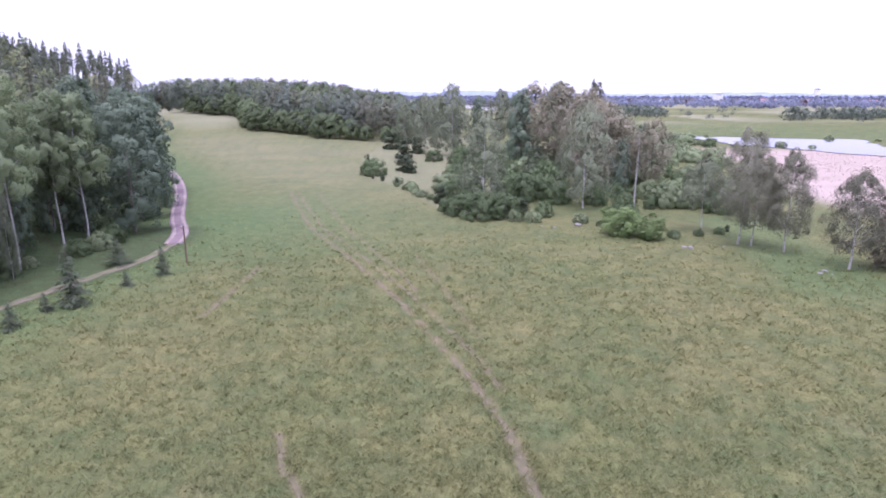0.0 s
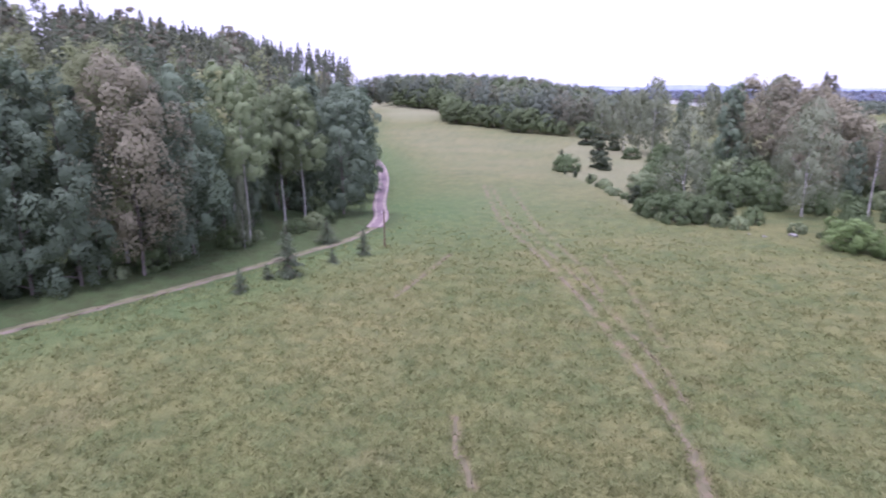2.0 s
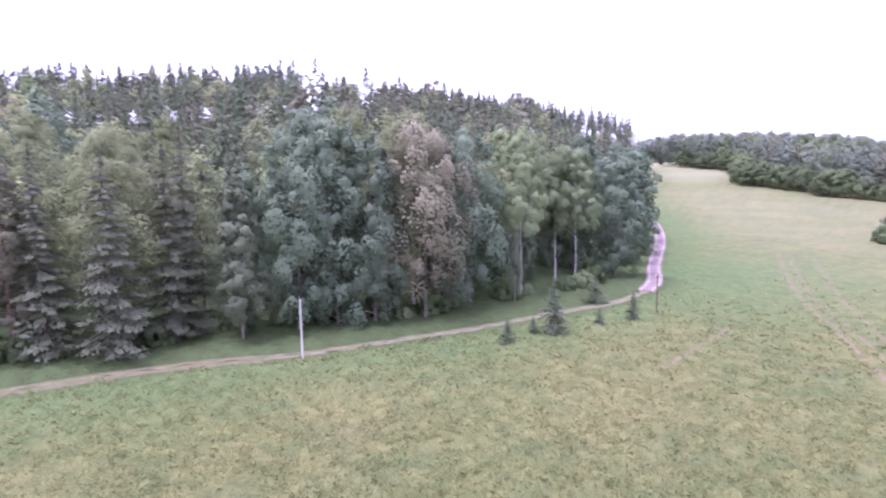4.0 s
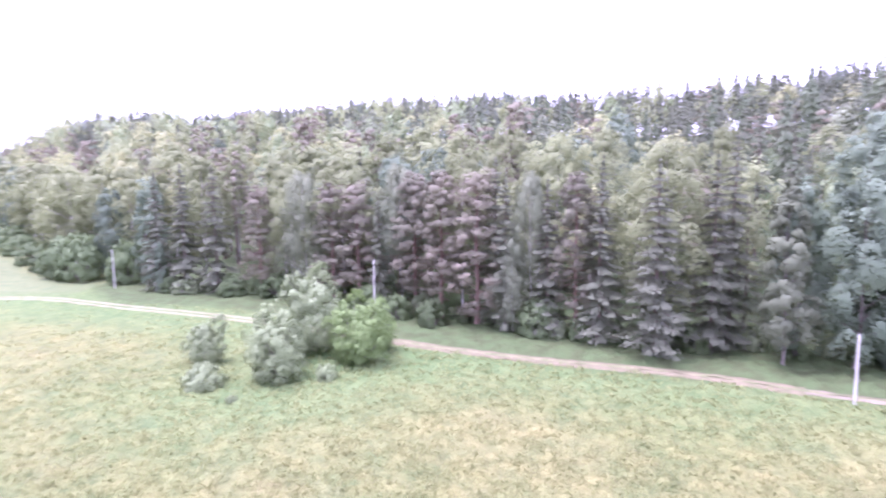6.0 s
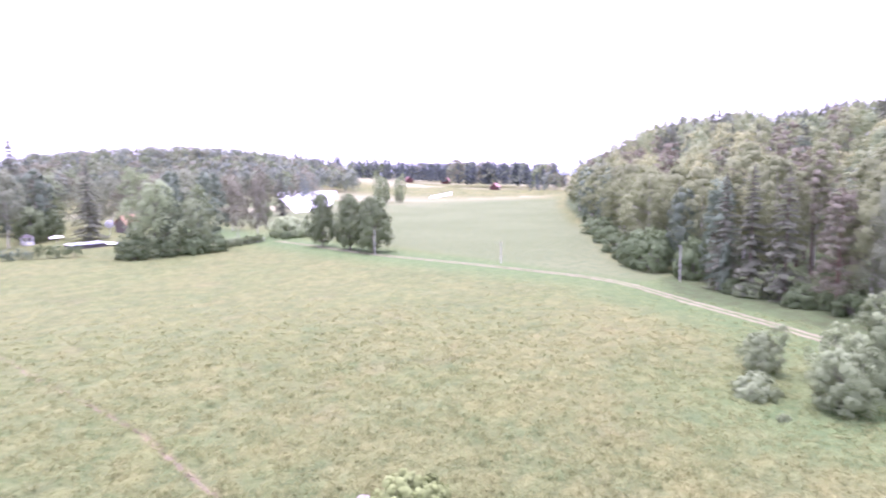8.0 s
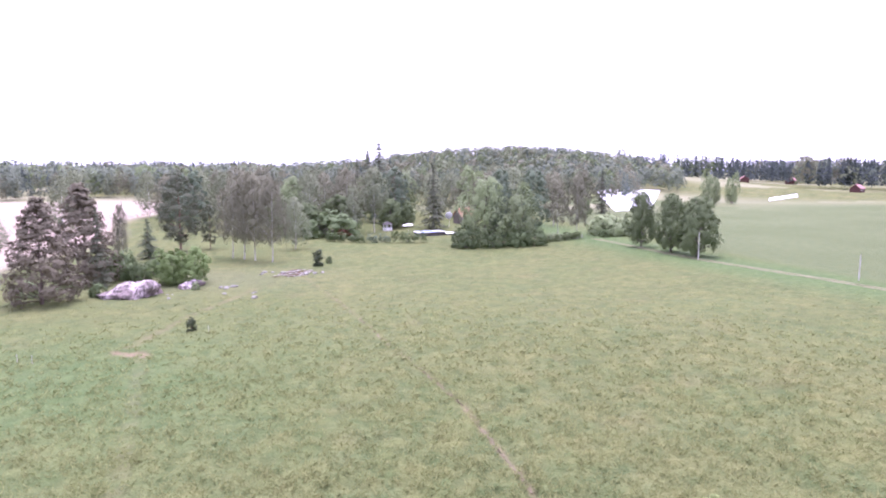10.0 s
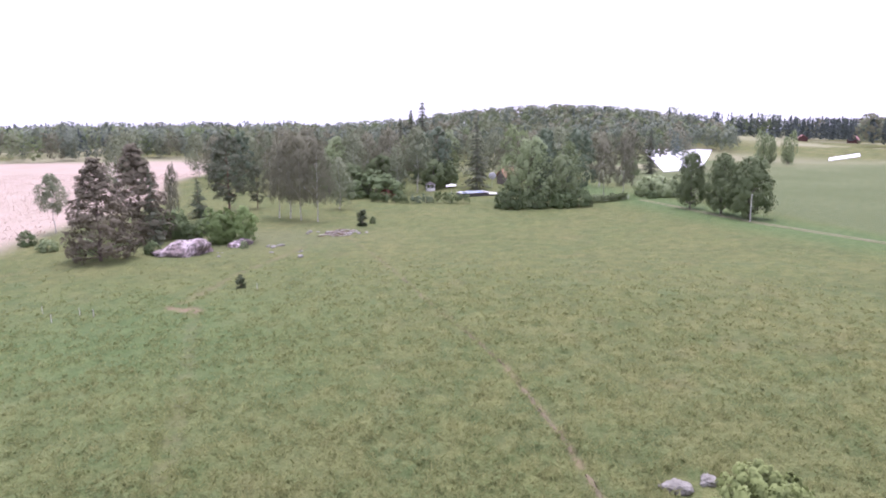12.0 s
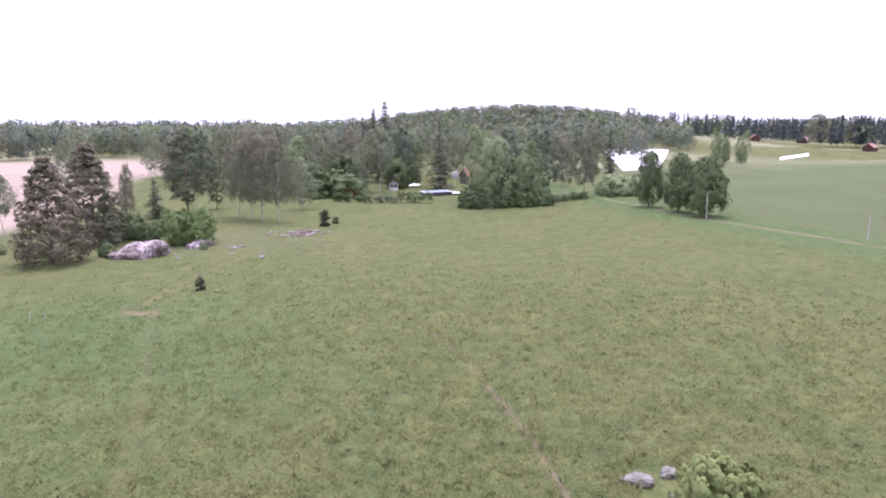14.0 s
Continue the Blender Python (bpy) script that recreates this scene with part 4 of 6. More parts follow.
stock("pine", "pine_tree", "tree", "pine with a bare reddish stem and flat grey-green tufts",
      lambda d, z: [pine(s, 20, w, low, 96, 32 * d, 0.25 * z) for s, w, low in ((71, 8.0, 0.16), (72, 7.2, 0.24), (73, 8.6, 0.08))], BARK_PINE, NEEDLE_PINE)

stock("dense_pine", "pine_tree", "tree", "dark pine with a dense rounded crown",
      lambda d, z: [broadleaf(s, 20, w, 0.14, oval_top, 60, 60 * d, 0.25 * z, 0.2, 0.0, 0.9, 0.17) for s, w in ((74, 7.6), (75, 8.4))], BARK_PINE, NEEDLE_SPRUCE)

# leaner trees for the closed woods behind the edge and far off: their hidden lower halves have no branches
LEAN = {
    "spruce": [spruce(s, 20, w, 24, 10, 10, 0.36, 0.25, loose=0.5) for s, w in ((81, 6.2), (82, 7.0), (83, 5.4))],
    "pine": [pine(s, 20, 6.8, 0.42, 30, 42, 0.26) for s in (84, 85)],
    "birch": [broadleaf(s, 19, w, 0.3, top, 28, 60, 0.26, 0.16, 0.0, 1.15, 0.21, 3) for s, w, top in ((86, 8.4, round_top), (87, 7.2, aspen_top), (88, 7.8, oval_top))],
    "back_spruce": [spruce(s, 20, w, 18, 9, 7, 0.48, 0.35, loose=0.6) for s, w in ((181, 6.4), (182, 7.2), (183, 5.6))],
    "back_pine": [pine(s, 20, 7.0, 0.4, 20, 36, 0.38) for s in (184, 185)],
    "back_birch": [broadleaf(s, 19, w, 0.25, round_top, 18, 48, 0.38, 0.16, 0.0, 1.25, 0.23, 3, 1, 1.1) for s, w in ((186, 8.6), (187, 7.4))],
    "rear_spruce": [spruce(s, 20, w, 15, 9, 5, 0.6, 0.45, loose=0.5) for s, w in ((281, 6.4), (282, 7.2), (283, 5.6))],
    "rear_birch": [broadleaf(s, 19, w, 0.45, round_top, 11, 32, 0.52, 0.16, 0.0, 1.3, 0.27, 3, 1, 1.7) for s, w in ((286, 8.6), (287, 7.4))],
    "mid_leaf": [broadleaf(s, 18, w, 0.12, top, 24, 32, 0.55, 0.2, 0.0, 0.9, 0.22, 2, 1, 1.2) for s, w, top in ((95, 12.5, round_top), (96, 10.0, oval_top), (195, 15.0, round_top))],
    "mid_spruce": [spruce(s, 20, 6.8, 14, 8, 6, 0.62, 0.15, loose=1.0) for s in (97, 98)],
    "far_leaf": [broadleaf(s, 17, 14, 0.25, round_top, 11, 12, 1.05, 0.2, 0.0, 0.85, 0.26, 2, 1, 1.7) for s in (91, 92)],
    "far_spruce": [spruce(s, 20, 6.6, 13, 6, 4, 0.85, 0.25, loose=1.0) for s in (93, 94)],
    "far_bush": [broadleaf(s, 8, 14, 0.02, round_top, 14, 14, 0.95, 0.2, 0.0, 0.8, 0.2, 2) for s in (191, 192)],
    "hazy_bush": [broadleaf(s, 8, 16, 0.02, round_top, 9, 10, 1.5, 0.2, 0.0, 0.8, 0.24, 2) for s in (193, 194)],
    "hazy_leaf": [broadleaf(s, 18, 12, 0.05, round_top, 10, 9, 1.8, 0.2, 0.0, 0.8, 0.26, 2) for s in (99, 100)],
}
LEAN_LEAF = {"far_spruce": [NEEDLE_HAZE], "mid_spruce": [NEEDLE_HAZE, NEEDLE_SPRUCE], "rear_spruce": [NEEDLE_SPRUCE], "spruce": [NEEDLE_SPRUCE, NEEDLE_SPRUCE, NEEDLE_YOUNG], "pine": [NEEDLE_PINE],
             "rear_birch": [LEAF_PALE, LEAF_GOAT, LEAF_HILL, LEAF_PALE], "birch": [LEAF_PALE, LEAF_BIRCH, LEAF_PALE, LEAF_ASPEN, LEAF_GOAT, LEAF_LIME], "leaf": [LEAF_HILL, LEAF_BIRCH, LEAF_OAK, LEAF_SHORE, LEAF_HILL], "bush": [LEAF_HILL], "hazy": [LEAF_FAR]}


def in_sight(spots, slack=1.9, always=60.0):
    """Leave out the trees that stand wholly behind nearer and higher ones."""
    tops, kept = {}, []
    for s in sorted(spots, key=lambda s: math.hypot(s[1], s[2])):
        r, turn = math.hypot(s[1], s[2]), int(math.degrees(math.atan2(-s[1], s[2])) / 1.5)
        rise = math.degrees(math.atan2(floor_at(s[1], s[2]) + s[3] - EYE[2], r))
        if rise > tops.get(turn, -90) - slack or r < always:
            kept.append(s)
        tops[turn] = max(tops.get(turn, -90), rise)
    return kept


def woods(name, label, spots, seed):
    """A closed wood nobody could count: many trees of several kinds; one mesh for each kind's crowns and one for the stems."""
    rng = np.random.default_rng(seed)
    crowns, stems = {}, []
    heights = land(np.array([s[1] for s in spots]), np.array([s[2] for s in spots]))
    for (kind, x, y, h), z in zip(spots, heights):
        grown = LEAN[kind]
        (wv, wf), (lv, lf, ln) = grown[int(rng.integers(len(grown)))]
        a, s = rng.uniform(0, 6.283), h / lv[:, 2].max()
        c, d = math.cos(a) * s, math.sin(a) * s
        turn = np.array([[c, -d, 0], [d, c, 0], [0, 0, s]])
        at = np.array([x, y, float(z)])
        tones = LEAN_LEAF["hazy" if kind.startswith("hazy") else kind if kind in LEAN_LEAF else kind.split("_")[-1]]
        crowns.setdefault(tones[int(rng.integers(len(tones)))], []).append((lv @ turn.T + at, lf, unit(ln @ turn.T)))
        if kind in ("spruce", "pine", "birch"):
            stems.append((wv[:56] @ turn.T + at, wf[(wf < 56).all(1)]))
    root = thing(name, Matrix(), label, "forest", kind="stuff")
    for leaf, pieces in crowns.items():
        v, f, n = joined(pieces)
        part_mesh("canopy", mesh_of("canopy", v, f, leaf, normals=n), root)
    if stems:
        v, f = joined(stems)
        part_mesh("stems", mesh_of("stems", v, f, BARK_SPRUCE), root)
    return root


def spread_out(rng, count, draw, apart):
    """Spots from draw(), none closer to another than apart."""
    out, cell = [], {}
    for _ in range(count * 30):
        if len(out) >= count:
            break
        x, y = draw()
        k = (int(x // apart), int(y // apart))
        near = [q for i in (-1, 0, 1) for j in (-1, 0, 1) for q in cell.get((k[0] + i, k[1] + j), ())]
        if all((x - a) ** 2 + (y - b) ** 2 > apart ** 2 for a, b in near):
            out.append((x, y))
            cell.setdefault(k, []).append((x, y))
    return out


# the wooded hill along the track: its closed inside
def hill_forest():
    rng = np.random.default_rng(31)

    def draw():
        x, y = polar(rng.uniform(20, 134), 60 + 420 * rng.uniform() ** 0.9)
        return x, y
    spots = []
    for x, y in spread_out(rng, 3600, draw, 5.0):
        deep = float(into_forest(np.array([x]), np.array([y]))[0])
        if deep < 8 or deep > 245:
            continue
        conifers = 0.25 if y > 38 else 1.0
        leafy = conifers * (0.55 * math.exp(-deep / 110) + 0.24 + 0.2 * math.sin(x * 0.05) * math.sin(y * 0.06))
        u = rng.uniform()
        kind = "birch" if u < leafy else "pine" if u < leafy + 0.14 * conifers + 0.05 else "spruce"
        kind = kind if deep < 38 else "back_" + kind if math.hypot(x, y) < 185 else "rear_" + kind.replace("pine", "spruce")
        turn = math.degrees(math.atan2(-x, y))
        spots.append((kind, x, y, rng.uniform(15.0, 23.0) * (0.95 if "birch" in kind else 1) * (1.12 if turn < 36 or turn > 112 else 1)))
    spots = in_sight(spots, 1.4)
    woods("hill_forest", "closed mixed forest of spruce, pine and birch on a hill", spots, 32)


hill_forest()

# the trees of the forest edge that stand out one by one: kind, x, y, height, width
EDGE_TREES = [
    ("edge_birch", -49.2, 70.2, 22.5, 0.9), ("edge_birch", -51.0, 82.0, 20.5, 1.0), ("edge_birch", -49.0, 84.4, 20.5, 1.0), ("birch", -47.5, 66.5, 10, 0.45),
    ("aspen", -46.2, 92.0, 19.5, 1.15), ("aspen", -50.5, 103, 20, 1.25), ("aspen", -53.5, 114, 20.5, 1.25), ("aspen", -60.5, 128, 21, 1.5), ("aspen", -72, 145, 22, 1.2), ("aspen", -86, 170, 22, 1.2),
    ("aspen", -54, 93, 21, 1.1), ("aspen", -60, 104, 22, 1.1), ("edge_birch", -57, 78, 22, 1.1), ("aspen", -52, 62.5, 23, 0.95),
    ("aspen", -54.5, 72, 15, 0.9), ("aspen", -55.5, 78.5, 16, 0.9), ("aspen", -54.5, 86, 17, 0.9), ("aspen", -57, 67, 18, 0.9), ("spruce", -60, 74, 22, 0.9), ("spruce", -60.5, 83, 22, 0.9), ("aspen", -52.5, 76, 9, 0.9), ("aspen", -52, 89, 12, 0.9),
    ("rusty", -51.5, 53.5, 24.5, 0.95), ("pale_birch", -56, 56, 25.8, 1.0), ("aspen", -51.5, 57.5, 21, 0.85), ("aspen", -54.5, 48, 22.5, 0.9), ("aspen", -57, 44.5, 24, 0.95),
    ("aspen", -58.5, 40, 23, 0.9), ("aspen", -61, 44, 25.5, 1.0), ("young_aspen", -59.4, 33.5, 18.8, 1.0), ("aspen", -62.5, 36.5, 19, 0.8), ("aspen", -55.8, 51.5, 19, 0.8),
    ("spruce", -64.5, 28.5, 21, 0.9), ("spruce", -67, 31.5, 23, 0.9), ("spruce", -63.5, 22.2, 20.6, 1.15), ("pale_birch", -69.0, 25.0, 23.6, 1.0), ("spruce", -69, 25.5, 20, 0.9),
    ("spruce", -68.2, 17.6, 19, 1.0), ("pine", -70.5, 15.5, 19.5, 0.95), ("spruce", -71.5, 18.6, 21, 0.9), ("spruce", -72.0, 12.4, 18.5, 1.0), ("birch", -74.5, 10.8, 19.6, 0.7),
    ("spruce", -74.6, 7.8, 19, 0.9), ("birch", -73.8, 8.6, 12, 0.8), ("pine", -77.5, 4.5, 20, 1.1), ("pine", -80.2, 0.0, 19.8, 1.1), ("spruce", -79.0, 7.0, 21, 1.0),
    ("pine", -84.5, -3.5, 19.5, 1.1), ("pale_birch", -85.0, 3.0, 21.5, 1.0), ("birch", -88.0, -5.5, 20.5, 0.9), ("spruce", -86.0, -8.6, 16.5, 0.8), ("pine", -89.0, -11.8, 18.5, 1.1),
    ("pine", -92.0, -16.0, 18.0, 1.1), ("aspen", -92.5, -6.5, 21.5, 1.0), ("pale_birch", -96.0, -15.0, 22.0, 1.1), ("birch", -95.5, -21.0, 20.0, 0.9), ("pine", -98.0, -28.5, 17.6, 1.0),
    ("pale_birch", -100.5, -24.0, 21.5, 1.0), ("spruce", -101.0, -36.5, 20.5, 1.0), ("spruce", -102.0, -42.0, 21.0, 1.05), ("spruce", -103.5, -47.0, 19.5, 1.0), ("aspen", -101.5, -46.0, 8.5, 0.8),
    ("pale_birch", -108.0, -41.0, 22.0, 1.0), ("aspen", -110.0, -51.0, 19.0, 1.0), ("aspen", -117.0, -61.5, 17.0, 0.9), ("pale_birch", -122.0, -60.0, 21.0, 1.1), ("pale_birch", -127.0, -68.0, 21.0, 1.1),
    ("pale_birch", -131.0, -77.0, 21.5, 1.2), ("pale_birch", -139.0, -82.0, 21.0, 1.2), ("pale_birch", -147.0, -90.0, 22.0, 1.2), ("pale_birch", -157.0, -100.0, 22.0, 1.2), ("pale_birch", -168.0, -109.0, 22.5, 1.3),
    ("aspen", -180.0, -120.0, 21.0, 1.3), ("pale_birch", -194.0, -133.0, 22.0, 1.3), ("aspen", -207.0, -147.0, 21.0, 1.3), ("pale_birch", -222.0, -158.0, 22.0, 1.3), ("aspen", -240.0, -174.0, 22.0, 1.3), ("pale_birch", -260.0, -192.0, 22.0, 1.3),
]
for kind, x, y, h, w in EDGE_TREES:
    plant(kind, x, y, h, None, w, group="trees along the forest edge", pick=None)
# full pale crowns that rise behind the edge: turn, reach, top above the meadow, width
for a, r, top, w in ((104, 112, 23.8, 1.1), (101, 113, 24.4, 1.0), (98, 110, 24.8, 1.2), (94.5, 111, 26.2, 1.0), (92, 114, 27.3, 1.2), (88, 104, 26.4, 0.9), (84, 98, 26.6, 1.0), (79.5, 92, 25.4, 0.9),
                     (75.5, 88, 25.6, 0.9), (66, 88, 25.5, 0.8), (108, 128, 25.2, 1.0), (113, 142, 26.0, 1.1), (117, 160, 26.5, 1.2), (46, 88, 25.4, 1.0), (51, 92, 27.5, 1.0), (54.5, 88, 26.0, 0.9)):
    x, y = polar(a, r)
    plant("pale_birch", x, y, top - floor_at(x, y), None, w, group="trees along the forest edge")
EDGE_SHRUBS = [("shrub", -72.2, 11.6, 5, 0.9), ("shrub", -77, -1.2, 4, 0.9), ("shrub", -69.6, 16.0, 3.2, 0.8), ("shrub", -65, 27, 3, 0.9), ("shrub", -85, -10, 4.2, 1.0), ("shrub", -81, -6, 3.6, 1.0),
               ("shrub", -96.5, -26, 4, 1.1), ("shrub", -98.5, -33, 3.6, 1.1), ("shrub", -93.5, -21, 3.2, 1.0), ("shrub", -114, -66, 9.5, 0.8), ("shrub", -117, -71, 8.5, 0.8), ("shrub", -111, -56, 8.0, 0.7),
               ("shrub", -124, -79, 4, 1.3), ("shrub", -135, -88, 5, 1.3), ("shrub", -150, -101, 5, 1.4), ("shrub", -170, -118, 6, 1.5)]
for kind, x, y, h, w in EDGE_SHRUBS:
    plant(kind, x, y, h, None, w, group="shrubs along the forest edge")
for x, y, h, w in ((-31.8, 68.4, 3.3, 1.0), (-39.3, 73.1, 3.3, 1.3), (-35.8, 57.5, 5.9, 0.9), (-37.1, 55.4, 2.0, 1.2), (-33.8, 64.0, 1.9, 1.2), (-37.4, 51.0, 2.6, 1.2)):
    plant("young_spruce", x, y, h * 1.08, None, w * 1.45, group="young spruces by the track")
for x, y, h, w, k in ((-66.6, -13.8, 9.8, 0.95, "willow"), (-57.2, -15.6, 6.8, 1.0, "willow"), (-62.2, -8.4, 7.6, 0.95, "bird_cherry"), (-66.5, -7.0, 5.0, 0.9, "bird_cherry"), (-62.4, -24.4, 5.4, 1.0, "willow"),
                      (-55.5, -22.0, 2.6, 1.1, "grey_shrub"), (-62.5, -16.5, 6.6, 0.9, "willow"), (-57, -11, 2.0, 0.8, "grey_shrub"), (-51.5, -18, 1.0, 0.8, "grey_shrub")):
    plant(k, x, y, h, None, w, group="bushes in the meadow hollow")

# the copse on the stony islet of rough ground
for kind, x, y, h, w in (("birch", 7.4, 114, 16.6, 1.3), ("birch", 3.0, 211, 23, 1.2), ("birch", -1.5, 216, 20, 1.2), ("birch", -16.6, 270, 16.5, 1.2), ("birch", 25.5, 112.6, 18.2, 1.25),
                         ("rusty", 27, 190, 23, 1.1), ("rusty", 32.5, 172, 22.5, 1.1), ("rusty", 35.5, 136, 17.5, 1.2), ("rusty", 31, 142, 19.5, 1.0), ("rusty", 40, 140, 15, 1.1), ("spruce", 40, 172, 23, 0.9), ("pine", 43, 180, 22.5, 0.9),
                         ("birch", 18, 196, 21, 0.9), ("aspen", 24, 205, 20, 0.9), ("spruce", 28, 215, 21, 0.7), ("aspen", 12, 222, 19, 0.9), ("rusty", 38, 152, 19, 0.9), ("aspen", 36, 126, 11, 0.9),
                         ("young_spruce", 20.5, 150, 8.5, 1.2), ("young_spruce", 25, 168, 9, 1.1), ("aspen", 47, 150, 13, 0.9), ("aspen", 22, 182, 21, 1.0), ("rusty", 36, 160, 21, 1.0), ("birch", 33, 184, 23, 1.1), ("aspen", 44, 160, 17, 0.9), ("birch", -6, 224, 20, 1.0), ("rusty", 45, 135, 15, 1.0)):
    plant(kind, x, y, h * 1.06, None, w, group="trees of the copse")
for kind, x, y, h, w in (("shrub", -18, 161, 4.8, 1.3), ("juniper", -10.5, 171, 4.6, 2.0), ("juniper", -8.5, 166, 3.6, 2.0), ("shrub", 1.5, 150.6, 3.4, 0.8), ("shrub", 6.0, 102.5, 5.0, 1.2), ("shrub", 10.5, 103, 4.6, 1.1), ("shrub", 2.5, 106, 4.2, 1.0),
                         ("bird_cherry", 26.0, 89.8, 4.6, 1.5), ("bird_cherry", 29.6, 87.2, 3.7, 1.35), ("grey_shrub", 41, 114.6, 5, 1.0), ("grey_shrub", 46, 117, 5, 1.1), ("shrub", 17, 122, 6, 1.0), ("shrub", 21, 128, 6.5, 1.0),
                         ("shrub", 14, 132, 5.5, 1.0), ("juniper", -0.5, 118, 3.4, 1.3), ("juniper", 13.5, 104, 3.4, 1.2), ("shrub", 17, 104, 3.0, 0.9), ("shrub", 30, 104, 4.4, 0.8), ("shrub", 24, 142, 6, 1.0),
                         ("juniper", -13, 205, 7, 1.6), ("juniper", -20, 240, 7, 1.8), ("juniper", -9, 222, 6, 1.6), ("shrub", -3, 196, 4, 1.1), ("shrub", 4, 190, 4, 1.1), ("shrub", 9, 165, 5, 1.0), ("shrub", 15, 160, 6, 1.0)):
    plant(kind, x, y, h, None, w, group="bushes of the copse")
_rng = np.random.default_rng(79)
for x, y in smooth_line(COPSE[1:10], 2.6):
    if _rng.uniform() < 0.75:
        plant(("shrub", "grey_shrub", "shrub", "juniper")[int(_rng.integers(4))], x + _rng.normal(0.8, 0.9), y + _rng.normal(0.6, 0.9), _rng.uniform(0.8, 2.2), None, _rng.uniform(0.8, 1.3), label="low scrubby bush on the copse's rim", group="bushes of the copse")
# the row between meadow and reeds
for kind, x, y, h, w in (("birch", 38.7, 91.8, 11.2, 1.5), ("shore_birch", 40.6, 83.9, 16.2, 1.1), ("shore_birch", 42.0, 83.0, 13.0, 1.1), ("shore_birch", 44.6, 79.4, 13.8, 1.15), ("shore_birch", 47.9, 71.2, 12.2, 1.4), ("dry_spruce", 52.5, 70.5, 13.4, 1.0)):
    plant(kind, x, y, h, None, w, group="trees along the shore")
SCRUB = np.array([(112, 390), (104, 298), (109, 246), (80, 176), (58, 134), (46, 106), (38, 118), (48, 172), (58, 260), (70, 380)], dtype=float)
_rng = np.random.default_rng(77)
for x, y in spread_out(_rng, 240, lambda: (_rng.uniform(36, 125), _rng.uniform(104, 395)), 5.2):
    if inside(np.array([x]), np.array([y]), SCRUB)[0]:
        plant("grey_shrub" if _rng.uniform() < 0.8 else "shrub", x, y, _rng.uniform(2.2, 5.2), None, _rng.uniform(0.9, 1.4), group="willow scrub by the lake")
for x, y in spread_out(_rng, 95, lambda: (_rng.uniform(-4, 60), _rng.uniform(100, 215)), 4.6):
    if inside(np.array([x]), np.array([y]), COPSE)[0] and x > -2 + (y - 104) * 0.06:
        plant("shrub" if _rng.uniform() < 0.7 else "grey_shrub", x, y, _rng.uniform(2.0, 5.5), None, _rng.uniform(0.8, 1.2), group="bushes of the copse")
for x, y in ((138, 258), (146, 250), (132, 318), (146, 305), (152, 300), (183, 300), (196, 285)):
    plant("grey_shrub", x, y, _rng.uniform(1.2, 2.4), None, 1.6, group="willow scrub by the lake")

# the pasture knoll and the garden behind the meadow
for kind, x, y, h, w in (("dry_spruce", 39.6, -105.5, 16.6, 1.35), ("dry_spruce", 38.6, -123.0, 18.5, 1.35), ("spruce", 35.5, -120.0, 14.0, 0.9), ("birch", 59.8, -138, 12.4, 1.2), ("young_spruce", 35.6, -156.5, 9.5, 1.3), ("shore_birch", 38.0, -145.0, 14.0, 0.45), ("shore_birch", 40.5, -150.0, 12.0, 0.4), ("dense_pine", 30.6, -167.8, 20.8, 1.3), ("dense_pine", 24.2, -173.2, 12.0, 1.0),
                         ("shore_birch", 13.7, -150.7, 21.2, 0.9), ("shore_birch", 11.0, -147.8, 21.4, 0.85), ("shore_birch", 7.1, -144.3, 19.4, 0.8), ("shore_birch", 16.5, -153, 19, 0.85), ("birch", 2.4, -167.2, 14.0, 1.2)):
    plant(kind, x, y, h, None, w, group="trees on the pasture knoll", pick=None)
for kind, x, y, h, w in (("bird_cherry", 23.5, -119.0, 7.0, 1.1), ("bird_cherry", 20.2, -118.6, 7.2, 1.05), ("juniper", 14.3, -82.7, 1.9, 1.3), ("juniper", -2.8, -135.8, 3.7, 1.2), ("shrub", -5.2, -139, 1.8, 0.7), ("shrub", 34, -128, 6, 0.9), ("shrub", 30, -124, 4, 0.9), ("grey_shrub", 52, -116, 2.4, 1.0), ("shrub", 33, -110, 2.4, 0.9), ("grey_shrub", 38, -131, 5, 1.0), ("shrub", 29, -131, 3.4, 1.0), ("grey_shrub", 44, -112, 3, 1.0), ("grey_shrub", 18.5, -112.5, 1.6, 0.6), ("shrub", 58, -122, 3.2, 0.8)):
    plant(kind, x, y, h, None, w, group="bushes on the pasture knoll")
